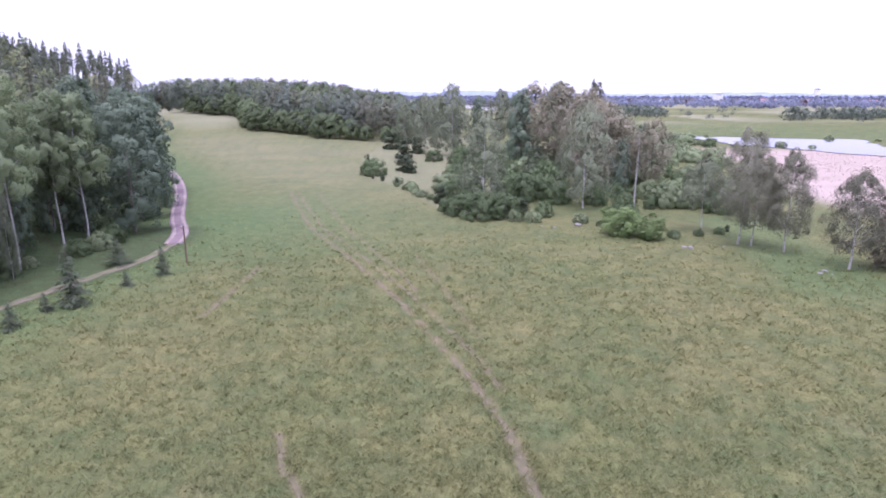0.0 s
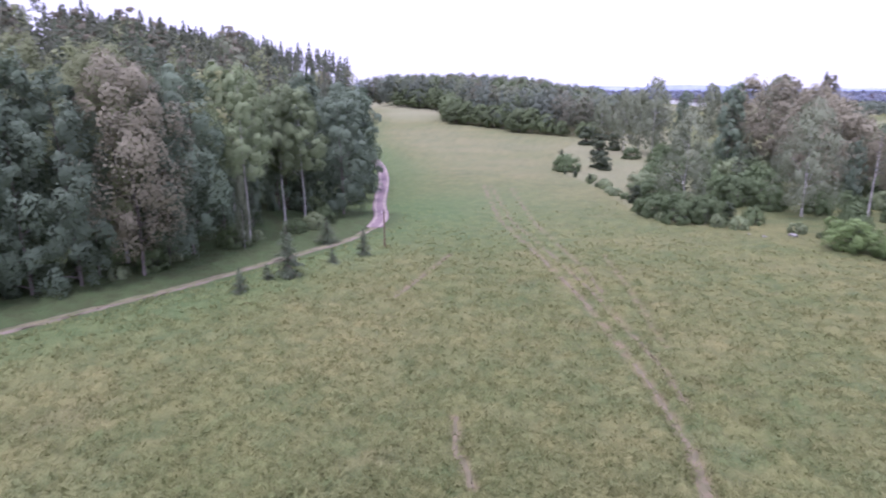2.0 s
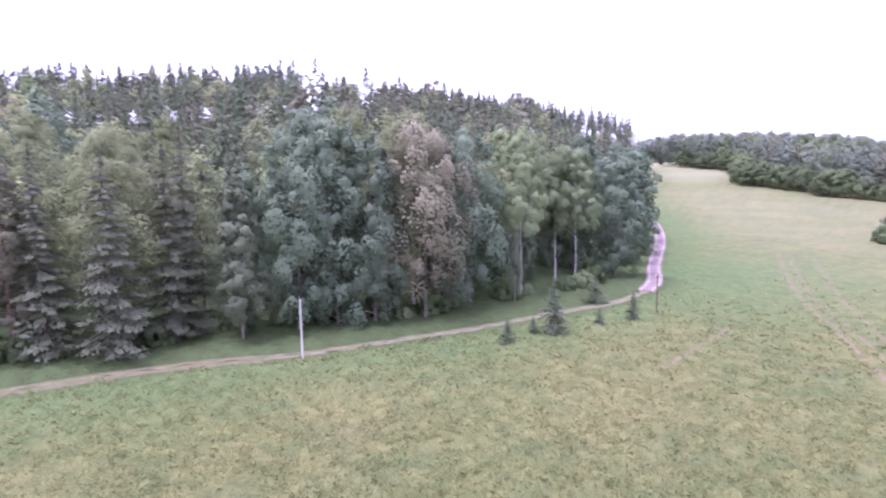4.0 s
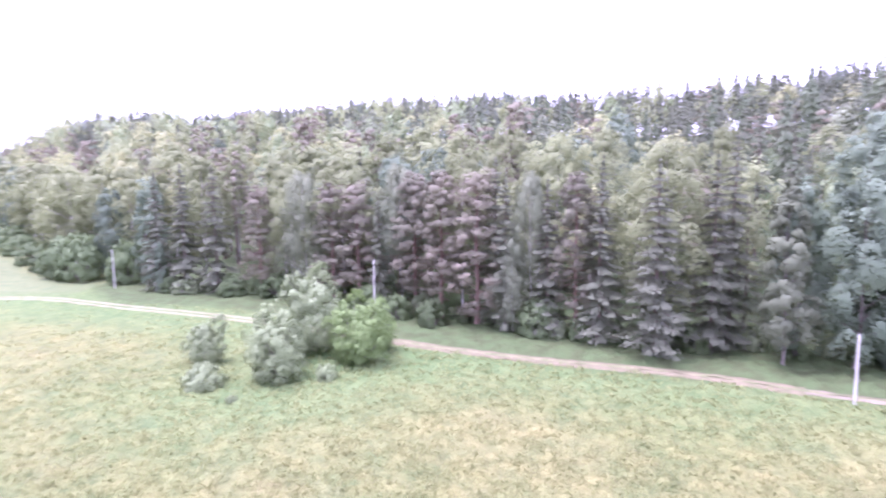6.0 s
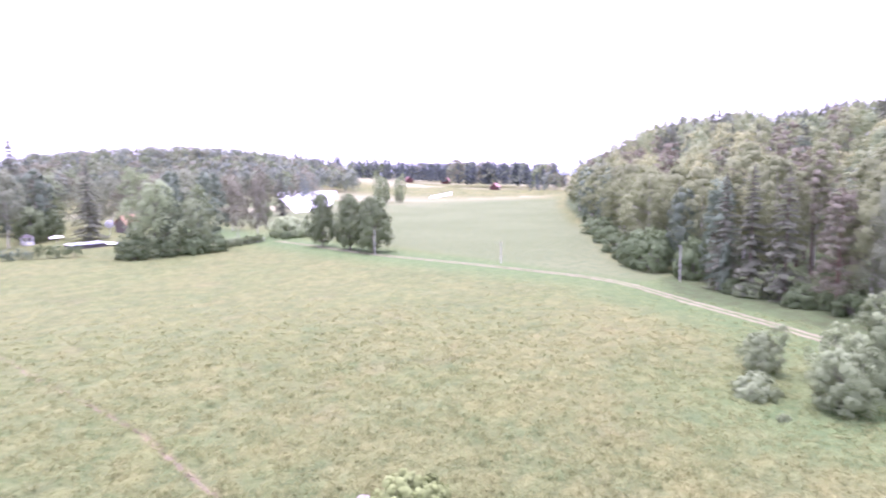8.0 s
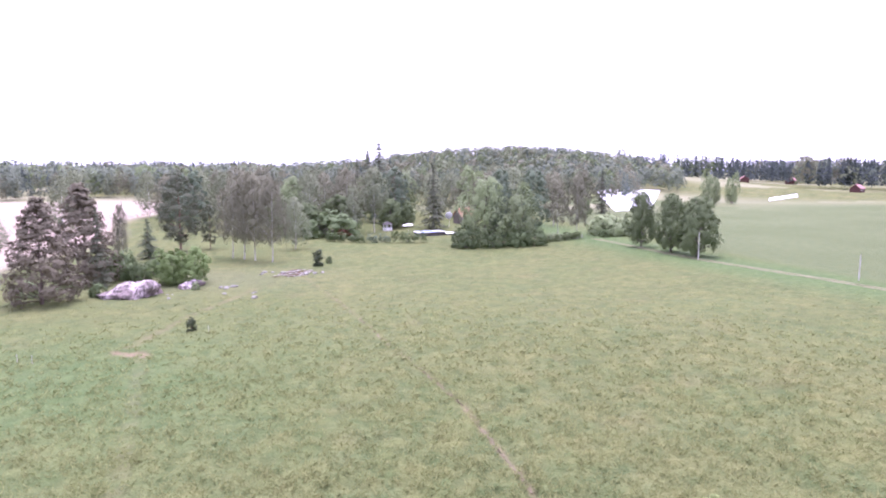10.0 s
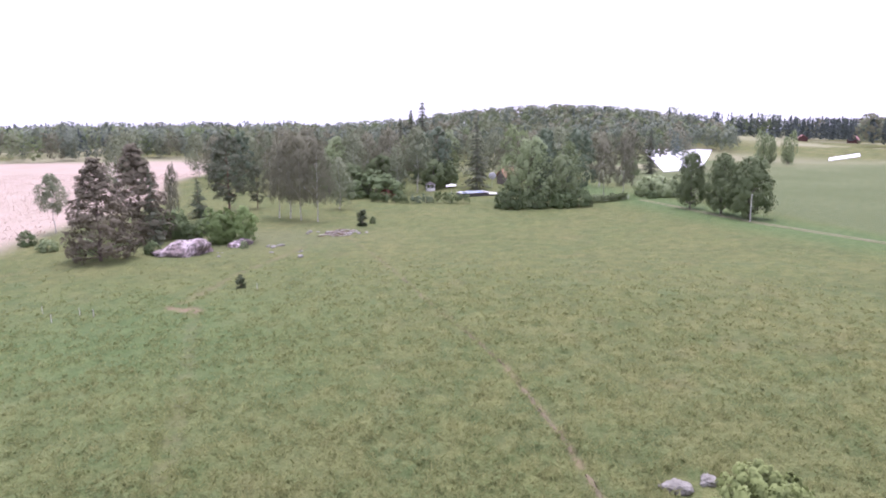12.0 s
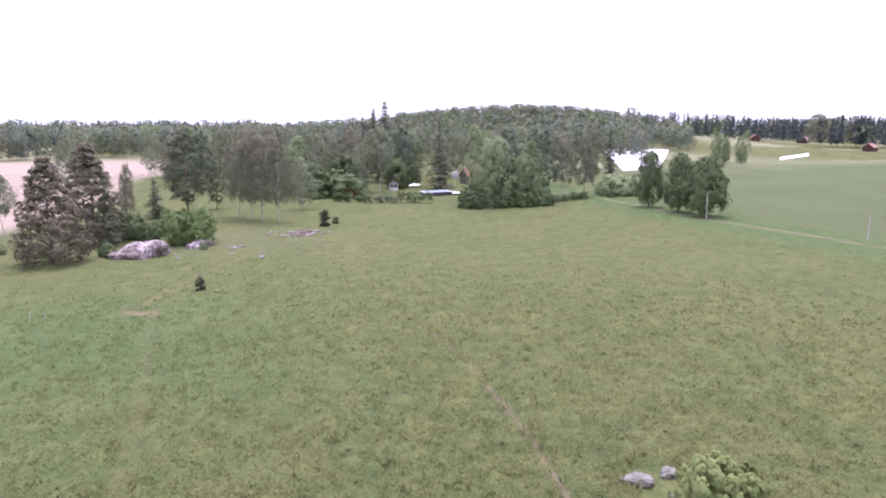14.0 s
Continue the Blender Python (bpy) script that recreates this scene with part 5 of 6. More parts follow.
for kind, x, y, h, w in (("goat_willow", -46.5, -163, 22.0, 0.95), ("goat_willow", -58.0, -163.5, 17.6, 0.95), ("aspen", -53, -167, 18, 1.2), ("shrub", -42, -160.5, 6.5, 1.15), ("shrub", -49, -159.5, 5.2, 1.1), ("shrub", -56, -159.5, 5.4, 1.1), ("shrub", -62, -161, 5.2, 1.1),
                         ("birch", -22.9, -208.7, 22.2, 1.15), ("birch", -16.0, -206, 16.5, 1.0), ("spruce", -44.9, -217.0, 23.2, 1.2), ("spruce", -38, -318, 34, 1.35), ("spruce", -31, -305, 30, 1.35), ("spruce", -26, -309, 26, 1.1), ("spruce", -19, -300, 24, 1.1), ("shore_birch", -83.2, -181, 20, 0.9), ("shore_birch", -79.0, -186, 17, 0.9), ("aspen", -72, -190, 21, 1.2), ("aspen", -63, -195, 21, 1.2),
                         ("grey_shrub", -94, -183, 7.2, 1.3), ("grey_shrub", -99, -181, 6, 1.2), ("shrub", -90, -176, 3.0, 0.9), ("oak", -118, -250, 9, 0.9), ("oak", -87.6, -150.5, 15.0, 0.62), ("oak", -89.5, -139.5, 14.8, 0.7), ("oak", -90.8, -130.6, 14.6, 0.85),
                         ("oak", -30, -220, 11, 1.0), ("oak", -36, -226, 10, 1.0), ("shrub", -8, -196, 9, 1.6), ("oak", -1, -200, 11, 1.1), ("oak", 6, -206, 13, 1.1), ("oak", -12, -214, 13, 1.1)):
    plant(kind, x, y, h, None, w, group="trees round the garden")
plant("red_shrub", -12.2, -194.6, 2.8, None, 1.2)
_rng = np.random.default_rng(78)
for x, y in spread_out(_rng, 64, lambda: (_rng.uniform(-150, 75), _rng.uniform(-300, -215)), 8.0):
    if abs(x + 65) > 16 or y < -250:
        kind = ("birch", "shore_birch", "goat_willow", "spruce", "birch", "aspen", "shore_birch")[int(_rng.integers(7))]
        if x < -95 and y > -275:
            continue
        plant(kind, x, y, _rng.uniform(17, 23), None, 1.25, group="trees behind the garden")
for x, y, h in ((-234.5, -330, 20.4), (-249.9, -328, 20.4), (-243, -334, 17)):
    plant("goat_willow", x, y, h, None, 0.62, label="tall leafy tree standing in the far field", group="trees in the far field")
for x, y, h in ((-19.2, -24.6, 4.4), (-20.7, -25.4, 3.9)):
    plant("sallow", x, y, h, None, 0.95, group="sallow bushes by the boulders", pick=0 if h > 4 else 1)


def far_woods():
    """Woods too far off to tell their trees apart, band by band: from and to turn, near and far reach, number, share of spruce, height."""
    bands = [
        (22, 26.5, 470, 620, 130, 0.2, 20), (132, 160, 1000, 1145, 420, 0.75, 29),
        (137, 152, 900, 1150, 800, 0.92, 29), (128.5, 138, 700, 880, 420, 0.8, 28), (150, 172, 430, 950, 1150, 0.12, 17), (172, 186, 330, 700, 480, 0.3, 19),
        (184, 214, 480, 860, 800, 0.3, 20), (184, 216, 870, 1140, 800, 0.75, 25), (147, 158, 520, 700, 220, 0.2, 17), (120, 131, 560, 900, 150, 0.6, 20),
        (-14, 4, 800, 1500, 120, 0.3, 17), (-19, -10, 640, 760, 70, 0.0, 10), (-39, -30, 640, 820, 60, 0.0, 9), (-29.4, -28.4, 600, 620, 3, 0.0, 12), (-42, -8, 560, 1000, 40, 0.0, 5),
        (-44, 4, 1150, 1900, 420, 0.0, 13), (-44, 6, 1900, 2900, 800, 0.0, 20),
    ]
    for seed, (a, b, near, far, count, conifer, height) in enumerate(bands):
        rng = np.random.default_rng(300 + seed)
        spots = []
        for _ in range(count):
            x, y = polar(rng.uniform(a, b), math.sqrt(rng.uniform(near ** 2, far ** 2)))
            r = math.hypot(x, y)
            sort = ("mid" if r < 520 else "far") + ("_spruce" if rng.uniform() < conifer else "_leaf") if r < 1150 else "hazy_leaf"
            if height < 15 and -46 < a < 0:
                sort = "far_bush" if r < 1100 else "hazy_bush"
            spots.append((sort, x, y, height * rng.uniform(0.75, 1.15)))
        woods("distant_woods", "distant mixed woodland with a ragged treeline", in_sight(spots, 0.3), 400 + seed)


far_woods()

# the wooded rise that closes the meadow, with big dark bushes along its foot
FAR_WOOD = np.array([(-185, 420), (-152, 390), (-108, 362), (-96, 322), (-66, 300), (-46, 284), (-20, 272), (12, 300), (-20, 420), (-60, 540), (-220, 560)], dtype=float)


def closing_wood():
    rng = np.random.default_rng(61)
    spots = []
    for x, y in spread_out(rng, 900, lambda: (rng.uniform(-220, 12), rng.uniform(265, 560)), 6.0):
        if inside(np.array([x]), np.array([y]), FAR_WOOD)[0]:
            turn = math.degrees(math.atan2(-x, y))
            spots.append(("mid_spruce" if rng.uniform() < 0.12 else "mid_leaf", x, y, rng.uniform(17.5, 21.5) * (0.9 if turn < 8 else 1.0) * (0.85 if turn < 3.5 else 1.0)))
    woods("closing_wood", "broadleaved wood on a low rise beyond the meadow", in_sight(spots, 0.6), 62)
    foot = smooth_line(FAR_WOOD[1:7], 7.0)
    for x, y in foot:
        big = rng.uniform(10.5, 13.5) if x < -60 else rng.uniform(6, 12)
        plant("oak", x + rng.uniform(-2, 2), y + rng.uniform(-4, 1), big, None, rng.uniform(1.0, 1.3), label="dark rounded broadleaved bush at the wood's foot", group="bushes along the far wood")


closing_wood()

# undergrowth along the foot of the forest
_rng = np.random.default_rng(91)
_foot = smooth_line(FOREST_EDGE[4:21], 3.4)
for (x, y), (x2, y2) in zip(_foot, _foot[1:]):
    out = np.array([-(y2 - y), x2 - x])
    out = out / np.linalg.norm(out)
    away = _rng.uniform(0.5, 4.5)
    px, py = x - out[0] * away, y - out[1] * away
    if into_forest(np.array([px]), np.array([py]))[0] < 0:
        px, py = x + out[0] * away, y + out[1] * away
    if _rng.uniform() < 0.8:
        plant("shrub" if _rng.uniform() < 0.6 else "grey_shrub", px, py, _rng.uniform(1.2, 3.4), None, _rng.uniform(0.7, 1.1), label="low leafy undergrowth at the forest's foot", group="undergrowth along the forest")


# ---- poles, stones, the garden, houses ----
def utility_pole(x, y, height, mat, label, lean=0.0, cap=True):
    rng = np.random.default_rng(int(abs(x * 10)))
    ob = thing("utility_pole", pose(x, y, floor_at(x, y), lean, lean * 0.5, rng.uniform(0, 360)), label, "pole", "utility poles along the track")
    v, f = tube([(0, 0, -0.4, 0.11), (0, 0, height * 0.5, 0.095), (0.01, 0, height, 0.085)], 10)
    part_mesh("shaft", mesh_of("shaft", v, f, mat, True), ob)
    bm = bmesh.new()
    bmesh.ops.create_cone(bm, cap_ends=True, segments=10, radius1=0.10, radius2=0.02, depth=0.12, matrix=Matrix.Translation((0.01, 0, height + 0.06)))
    part("cap", bm, ROOF_DARK, ob)
    if cap:
        v, f = tube([(0.05, 0, height - 0.35, 0.02), (0.22, 0, height - 0.3, 0.02), (0.24, 0, height - 0.12, 0.02)], 6)
        part_mesh("bracket", mesh_of("bracket", v, f, ROOF_DARK), ob)
        bm = bmesh.new()
        bmesh.ops.create_cone(bm, cap_ends=True, segments=8, radius1=0.05, radius2=0.03, depth=0.12, matrix=Matrix.Translation((0.24, 0, height - 0.06)))
        part("insulator", bm, WHITE_PAINT, ob, "white glazed insulator")
    return ob


utility_pole(-49.5, 34.1, 6.1, POLE_WOOD, "pale weathered wooden utility pole in the grass verge", 0.6, False)
utility_pole(-82.5, -8.95, 7.8, POLE_WOOD, "pale wooden utility pole at the forest edge", 0.5)
utility_pole(-105.6, -55.8, 6.6, POLE_WOOD, "pale wooden utility pole beside willow bushes")
utility_pole(-87.7, -125.6, 6.1, POLE_WOOD, "grey wooden utility pole in front of oaks")
utility_pole(-31.0, 73.2, 4.8, POLE_BROWN, "dark tarred wooden pole beside the gravel track")
utility_pole(-99.1, -94.0, 4.8, POLE_WOOD, "thin pale wooden pole beside the wheel ruts", 0.8, False)


def boulder(x, y, sx, sy, sz, seed, label, name="boulder", group="", sink=0.3, ramp=0.0):
    bm = bmesh.new()
    bmesh.ops.create_icosphere(bm, subdivisions=4, radius=1.0)
    off = Vector((seed * 3.1, seed * 1.7, 0))
    for v in bm.verts:
        n = v.co.normalized()
        k = 1 + 0.34 * noise.noise(n * 1.3 + off) + 0.20 * noise.noise(n * 3.1 + off) + 0.09 * noise.noise(n * 8 + off)
        v.co = Vector((n.x * k * sx, n.y * k * sy, (n.z * k * sz + sz * (1 - 2 * sink)) * (1 - ramp * (0.5 + 0.5 * n.x))))
    me = bpy.data.meshes.new(name)
    bm.to_mesh(me)
    bm.free()
    me.polygons.foreach_set("use_smooth", np.ones(len(me.polygons), dtype=bool))
    me.materials.append(ROCK_PALE if name == "rock_outcrop" else GRANITE)
    ob = new(name, me)
    ob.matrix_basis = pose(x, y, floor_at(x, y) - 0.05, 0, 0, 0 if ramp else seed * 47)
    return tagged(ob, label, "rock", group)


def pale_rock():
    m, n, l, b = material("pale_weathered_granite", 0.8)
    base = mixed(n, l, noisy(n, l, 0.5, 0.35, 0.6, 5), (0.52, 0.44, 0.45), (0.22, 0.17, 0.165))
    crack = noisy(n, l, 1.1, 0.46, 0.58, 6, (1.8, 1.8, 0.7))
    l.new(mixed(n, l, crack, base, (0.13, 0.11, 0.10)), b.inputs["Base Color"])
    bumped(n, l, b, crack, 0.6, 0.1)
    return m


ROCK_PALE = pale_rock()
boulder(28.0, -108.8, 4.3, 2.8, 2.7, 3.4, "broad pale pinkish granite outcrop with dark cracks", "rock_outcrop", sink=0.38, ramp=0.6)
boulder(19.4, -116.0, 2.6, 1.1, 0.9, 5, "low grey granite outcrop under a green bush", "rock_outcrop", sink=0.35)
boulder(-17.7, -29.9, 0.85, 0.55, 0.42, 7, "grey lichened boulder in the meadow grass", group="boulders by the willow bushes")
boulder(-19.9, -30.3, 0.5, 0.4, 0.36, 8, "small pale boulder in the meadow grass", group="boulders by the willow bushes")
boulder(-18.9, -28.2, 0.35, 0.2, 0.12, 9, "flat pale stone in the meadow grass", group="boulders by the willow bushes")
_rng = np.random.default_rng(90)
for cx, cy, k, sp in ((13.5, -114, 7, 1.6), (5.3, -127, 5, 2.2), (10, -106, 4, 2.0), (22, -109, 4, 2.0), (45.0, 69.2, 4, 1.2), (34.5, 83.5, 3, 2.5), (20, 97, 3, 3.0), (0.6, -125.5, 5, 1.8)):
    for _ in range(k):
        s = _rng.uniform(0.16, 0.5)
        boulder(cx + _rng.normal(0, sp), cy + _rng.normal(0, sp * 0.6), s * 1.3, s, s * 0.7, float(_rng.uniform(1, 90)), "pale field stone lying in rough grass", "field_stone", "field stones on rough ground")


def plank_pile(x, y):
    ob = thing("brushwood_pile", pose(x, y, floor_at(x, y), 0, 0, 30), "loose pile of pale sawn branches and brushwood", "wood pile")
    rng = np.random.default_rng(14)
    for i in range(34):
        a, r = rng.uniform(0, 3.14), rng.normal(0, 1.2, 2)
        k, z = rng.uniform(0.6, 1.4), 0.1 + 0.5 * rng.uniform() * math.exp(-(r @ r) / 4)
        v, f = tube([(r[0] - math.cos(a) * k, r[1] - math.sin(a) * k, z, 0.05), (r[0], r[1], z + 0.06, 0.06), (r[0] + math.cos(a) * k, r[1] + math.sin(a) * k, z + rng.uniform(-0.08, 0.15), 0.035)], 5)
        part_mesh("branch", mesh_of("branch", v, f, BARK_PINE if i % 3 else POLE_WOOD), ob)


plank_pile(1.2, -127.5)
plank_pile(2.6, -124.0)


def stake(x, y):
    ob = thing("fence_stake", pose(x, y, floor_at(x, y), 3, 2, 0), "thin pale wooden stake standing in the pasture", "stake", "stakes in the pasture")
    v, f = tube([(0, 0, -0.2, 0.035), (0, 0, 1.0, 0.03)], 6)
    part_mesh("shaft", mesh_of("shaft", v, f, POLE_WOOD), ob)
    bm = bmesh.new()
    bmesh.ops.create_cone(bm, cap_ends=True, segments=6, radius1=0.03, radius2=0.006, depth=0.07, matrix=Matrix.Translation((0, 0, 1.03)))
    part("tip", bm, POLE_WOOD, ob)


for x, y in ((32.0, -70.3), (30.0, -72.5), (28.2, -71.5), (34.4, -73.8), (12.0, -81.0)):
    stake(x, y)


def snag(x, y, height, turn=0.0, name="dead_tree", label="bare grey dead birch stem with broken branches"):
    rng = np.random.default_rng(int(abs(x) * 7 + 3))
    ob = thing(name, pose(x, y, floor_at(x, y), 1.5, 0, turn), label, "tree")
    rows = stem(height, 0.15, rng, 0.014, 8, 0.25)
    v, f = tube(rows, 8)
    part_mesh("trunk", mesh_of("trunk", v, f, BARK_BIRCH, True), ob)
    for i in range(9):
        z = height * rng.uniform(0.45, 0.97)
        c, a, k = along(rows, z), rng.uniform(0, 6.283), rng.uniform(0.5, 1.6)
        v, f = tube([(c[0], c[1], z, 0.05), (c[0] + math.cos(a) * k * 0.6, c[1] + math.sin(a) * k * 0.6, z + 0.3, 0.03), (c[0] + math.cos(a) * k, c[1] + math.sin(a) * k, z + 0.25, 0.012)], 5)
        part_mesh("branch", mesh_of("branch", v, f, BARK_GREY), ob)


snag(35.4, 114.5, 13.0)
snag(-76.5, 12.2, 15.5, 80, label="slender leaning dead stem in front of the dark forest")


def gazebo(x, y):
    ob = thing("gazebo", pose(x, y, floor_at(x, y), 0, 0, 15), "small white six-sided garden gazebo with a dark roof", "gazebo")
    bm = bmesh.new()
    bmesh.ops.create_cone(bm, cap_ends=True, segments=6, radius1=1.75, radius2=1.7, depth=0.2, matrix=Matrix.Translation((0, 0, 0.1)))
    part("floor_deck", bm, POLE_WOOD, ob)
    for i in range(6):
        a = i * math.pi / 3
        bm = bmesh.new()
        part("post", box(bm, math.cos(a) * 1.5, math.sin(a) * 1.5, 1.2, 0.2, 0.2, 2.0, 0.015), WHITE_PAINT, ob)
        b = a + math.pi / 6
        if i != 4:
            bm = bmesh.new()
            turn = Matrix.Rotation(b + math.pi / 2, 4, "Z")
            part("side_panel", box(bm, math.cos(b) * 1.3, math.sin(b) * 1.3, 0.6, 1.38, 0.05, 0.8, 0.01, turn), WHITE_PAINT, ob)
        bm = bmesh.new()
        part("top_rail", box(bm, math.cos(b) * 1.3, math.sin(b) * 1.3, 2.15, 1.42, 0.07, 0.14, 0.01, Matrix.Rotation(b + math.pi / 2, 4, "Z")), WHITE_PAINT, ob)
    bm = bmesh.new()
    bmesh.ops.create_cone(bm, cap_ends=True, segments=6, radius1=1.95, radius2=0.12, depth=0.95, matrix=Matrix.Translation((0, 0, 2.68)))
    part("roof", bm, ROOF_DARK, ob, "dark felted pointed roof")
    bm = bmesh.new()
    bmesh.ops.create_uvsphere(bm, u_segments=8, v_segments=6, radius=0.13, matrix=Matrix.Translation((0, 0, 3.22)))
    part("finial", bm, WHITE_PAINT, ob)


gazebo(-28.0, -213.4)


def pool(x, y, turn):
    ob = thing("swimming_pool", pose(x, y, floor_at(x, y), 0, 0, turn), "raised garden swimming pool with white rim and blue cover", "pool")
    bm = bmesh.new()
    part("basin", box(bm, 0, 0, 0.5, 9.0, 4.6, 1.2, 0.05), ROOF_DARK, ob, "dark outer wall of the pool")
    for px, py, sx, sy in ((0, 2.25, 9.4, 0.5), (0, -2.25, 9.4, 0.5), (4.45, 0, 0.5, 4.0), (-4.45, 0, 0.5, 4.0)):
        bm = bmesh.new()
        part("rim", box(bm, px, py, 1.18, sx, sy, 0.12, 0.02), WHITE_PAINT, ob)
    bm = bmesh.new()
    part("cover", box(bm, 0.4, 0, 1.13, 7.6, 3.9, 0.06, 0.01), POOL_BLUE, ob, "blue pool cover")
    bm = bmesh.new()
    part("deck", box(bm, -6.6, 0.4, 0.55, 3.6, 5.0, 0.12, 0.01), WHITE_PAINT, ob, "pale painted deck")
    for i in range(4):
        bm = bmesh.new()
        part("deck_post", box(bm, -8.0 + (i % 2) * 2.8, -1.6 + (i // 2) * 4.0, 0.2, 0.12, 0.12, 0.6, 0.01), POLE_WOOD, ob)


pool(-39.0, -194.5, 14)


def lounger(x, y, z, turn):
    ob = thing("sun_lounger", pose(x, y, z, 0, 0, turn), "white plastic sun lounger beside the pool", "lounger", "loungers by the pool")
    bm = bmesh.new()
    part("seat", box(bm, 0, 0.2, 0.36, 0.65, 1.3, 0.07, 0.02), WHITE_PAINT, ob)
    bm = bmesh.new()
    part("backrest", box(bm, 0, -0.7, 0.62, 0.65, 0.07, 0.75, 0.02, Matrix.Rotation(0.5, 4, "X")), WHITE_PAINT, ob)
    for i in range(4):
        bm = bmesh.new()
        part("leg", box(bm, (i % 2 - 0.5) * 0.55, (i // 2) * 1.1 - 0.35, 0.165, 0.06, 0.06, 0.33, 0.005), WHITE_PAINT, ob)


for x, y, a in ((-36.5, -199.5, 20), (-38.6, -199.9, 10), (-42.0, -200.8, -5), (-44.0, -201.0, 25)):
    lounger(x, y, floor_at(x, y), a)


def parasol(x, y):
    ob = thing("garden_parasol", pose(x, y, floor_at(x, y), 0, 4, 0), "open white square garden parasol by the pool", "parasol")
    v, f = tube([(0, 0, 0, 0.04), (0, 0, 3.2, 0.03)], 8)
    part_mesh("pole", mesh_of("pole", v, f, POLE_WOOD), ob)
    bm = bmesh.new()
    bmesh.ops.create_cone(bm, cap_ends=True, segments=4, radius1=2.4, radius2=0.08, depth=0.6, matrix=Matrix.Translation((0, 0, 3.1)) @ Matrix.Rotation(0.6, 4, "Z"))
    part("canopy", bm, WHITE_PAINT, ob)
    bm = bmesh.new()
    part("base_plate", box(bm, 0, 0, 0.05, 0.7, 0.7, 0.1, 0.02), GRANITE, ob)


parasol(-33.2, -200.5)


def dish(x, y):
    ob = thing("satellite_dish", pose(x, y, floor_at(x, y), 0, 0, -15), "round grey satellite dish on a post among shrubs", "dish")
    v, f = tube([(0, 0, -0.2, 0.08), (0, 0, 3.4, 0.07)], 8)
    part_mesh("post", mesh_of("post", v, f, POLE_WOOD), ob)
    bm = bmesh.new()
    bmesh.ops.create_uvsphere(bm, u_segments=20, v_segments=10, radius=1.3)
    for v in bm.verts:
        v.co = Vector((v.co.x, v.co.z * 0.25 + 0.1, v.co.y))
        v.co.z += 4.2
    part("reflector", bm, DISH_GREY, ob, smooth=True)
    v, f = tube([(0, 0.3, 3.0, 0.03), (0, 1.3, 4.0, 0.03)], 6)
    part_mesh("feed_arm", mesh_of("feed_arm", v, f, DISH_GREY), ob)


DISH_GREY = plain_material("grey_sheet_metal", (0.55, 0.55, 0.56), (0.45, 0.45, 0.47), 1.0, 0.5, 0.1, 0.01)
dish(-51.7, -222.0)


def house(name, x, y, turn, length, depth, wall, roof_rise, wall_mat, roof_mat, label, group="", windows=4, chimney=True, storeys=1, base=None):
    ob = thing(name, pose(x, y, (floor_at(x, y) if base is None else base) - 0.1, 0, 0, turn), label, "house", group)
    bm = bmesh.new()
    part("wall", box(bm, 0, 0, wall / 2, length, depth, wall, 0.02), wall_mat, ob)
    bm = bmesh.new()
    e, t = 0.45, 0.18
    for s in (1, -1):
        run = depth / 2 + e
        rise = roof_rise * run / (depth / 2)
        a = math.atan2(roof_rise, depth / 2)
        box(bm, 0, s * run / 2, wall + roof_rise - rise / 2 + t / 2, length + 2 * e, math.hypot(run, rise), t, 0.0, Matrix.Rotation(-s * a, 4, "X"))
    part("roof", bm, roof_mat, ob)
    for s in (1, -1):
        bm = bmesh.new()
        vs = [bm.verts.new(p) for p in ((s * (length / 2 - 0.02), -depth / 2, wall - 0.02), (s * (length / 2 - 0.02), depth / 2, wall - 0.02), (s * (length / 2 - 0.02), 0, wall + roof_rise - 0.05),
                                        (s * (length / 2 - 0.2), -depth / 2, wall - 0.02), (s * (length / 2 - 0.2), depth / 2, wall - 0.02), (s * (length / 2 - 0.2), 0, wall + roof_rise - 0.05))]
        for q in ((0, 1, 2), (5, 4, 3), (0, 3, 4, 1), (1, 4, 5, 2), (2, 5, 3, 0)):
            bm.faces.new([vs[i] for i in q])
        part("gable", bm, wall_mat, ob)
    for s in (1, -1):
        for k in range(storeys):
            for i in range(windows):
                px = (i + 0.5) / windows * length - length / 2
                zc = wall * (k + 0.55) / storeys
                bm = bmesh.new()
                win = part("window", box(bm, px, s * (depth / 2 + 0.02), zc, 1.25, 0.1, 1.35, 0.01), WHITE_PAINT, ob, "white window frame")
                bm = bmesh.new()
                part("pane", box(bm, px, s * (depth / 2 + 0.06), zc, 0.95, 0.06, 1.05), WINDOW_GLASS, win)
    if chimney:
        bm = bmesh.new()
        part("chimney", box(bm, length * 0.15, 0, wall + roof_rise + 0.3, 0.7, 0.7, 1.4, 0.03), ROOF_RED, ob)
    return ob


house("red_cottage", -473, -457, 30, 14, 8, 3.6, 3.2, RED_PAINT, ROOF_RED, "red-painted wooden cottage with white windows below the forest", "houses across the far field")
house("red_cottage", -545, -694, 55, 24, 10, 4.5, 3.5, RED_PAINT, ROOF_RED, "long red wooden farmhouse with a red roof by the trees", "houses across the far field", 6)
house("farmhouse", -640, -722, 40, 20, 12, 4.5, 6.0, RED_PAINT, ROOF_RED, "red-roofed farmhouse half hidden by garden trees", "houses across the far field", 5)
house("garden_house", -61.0, -236.0, 20, 6, 6, 3.2, 2.8, BARK_GREY, ROOF_ORANGE, "dark house with an orange tiled roof behind garden trees", "", 3)


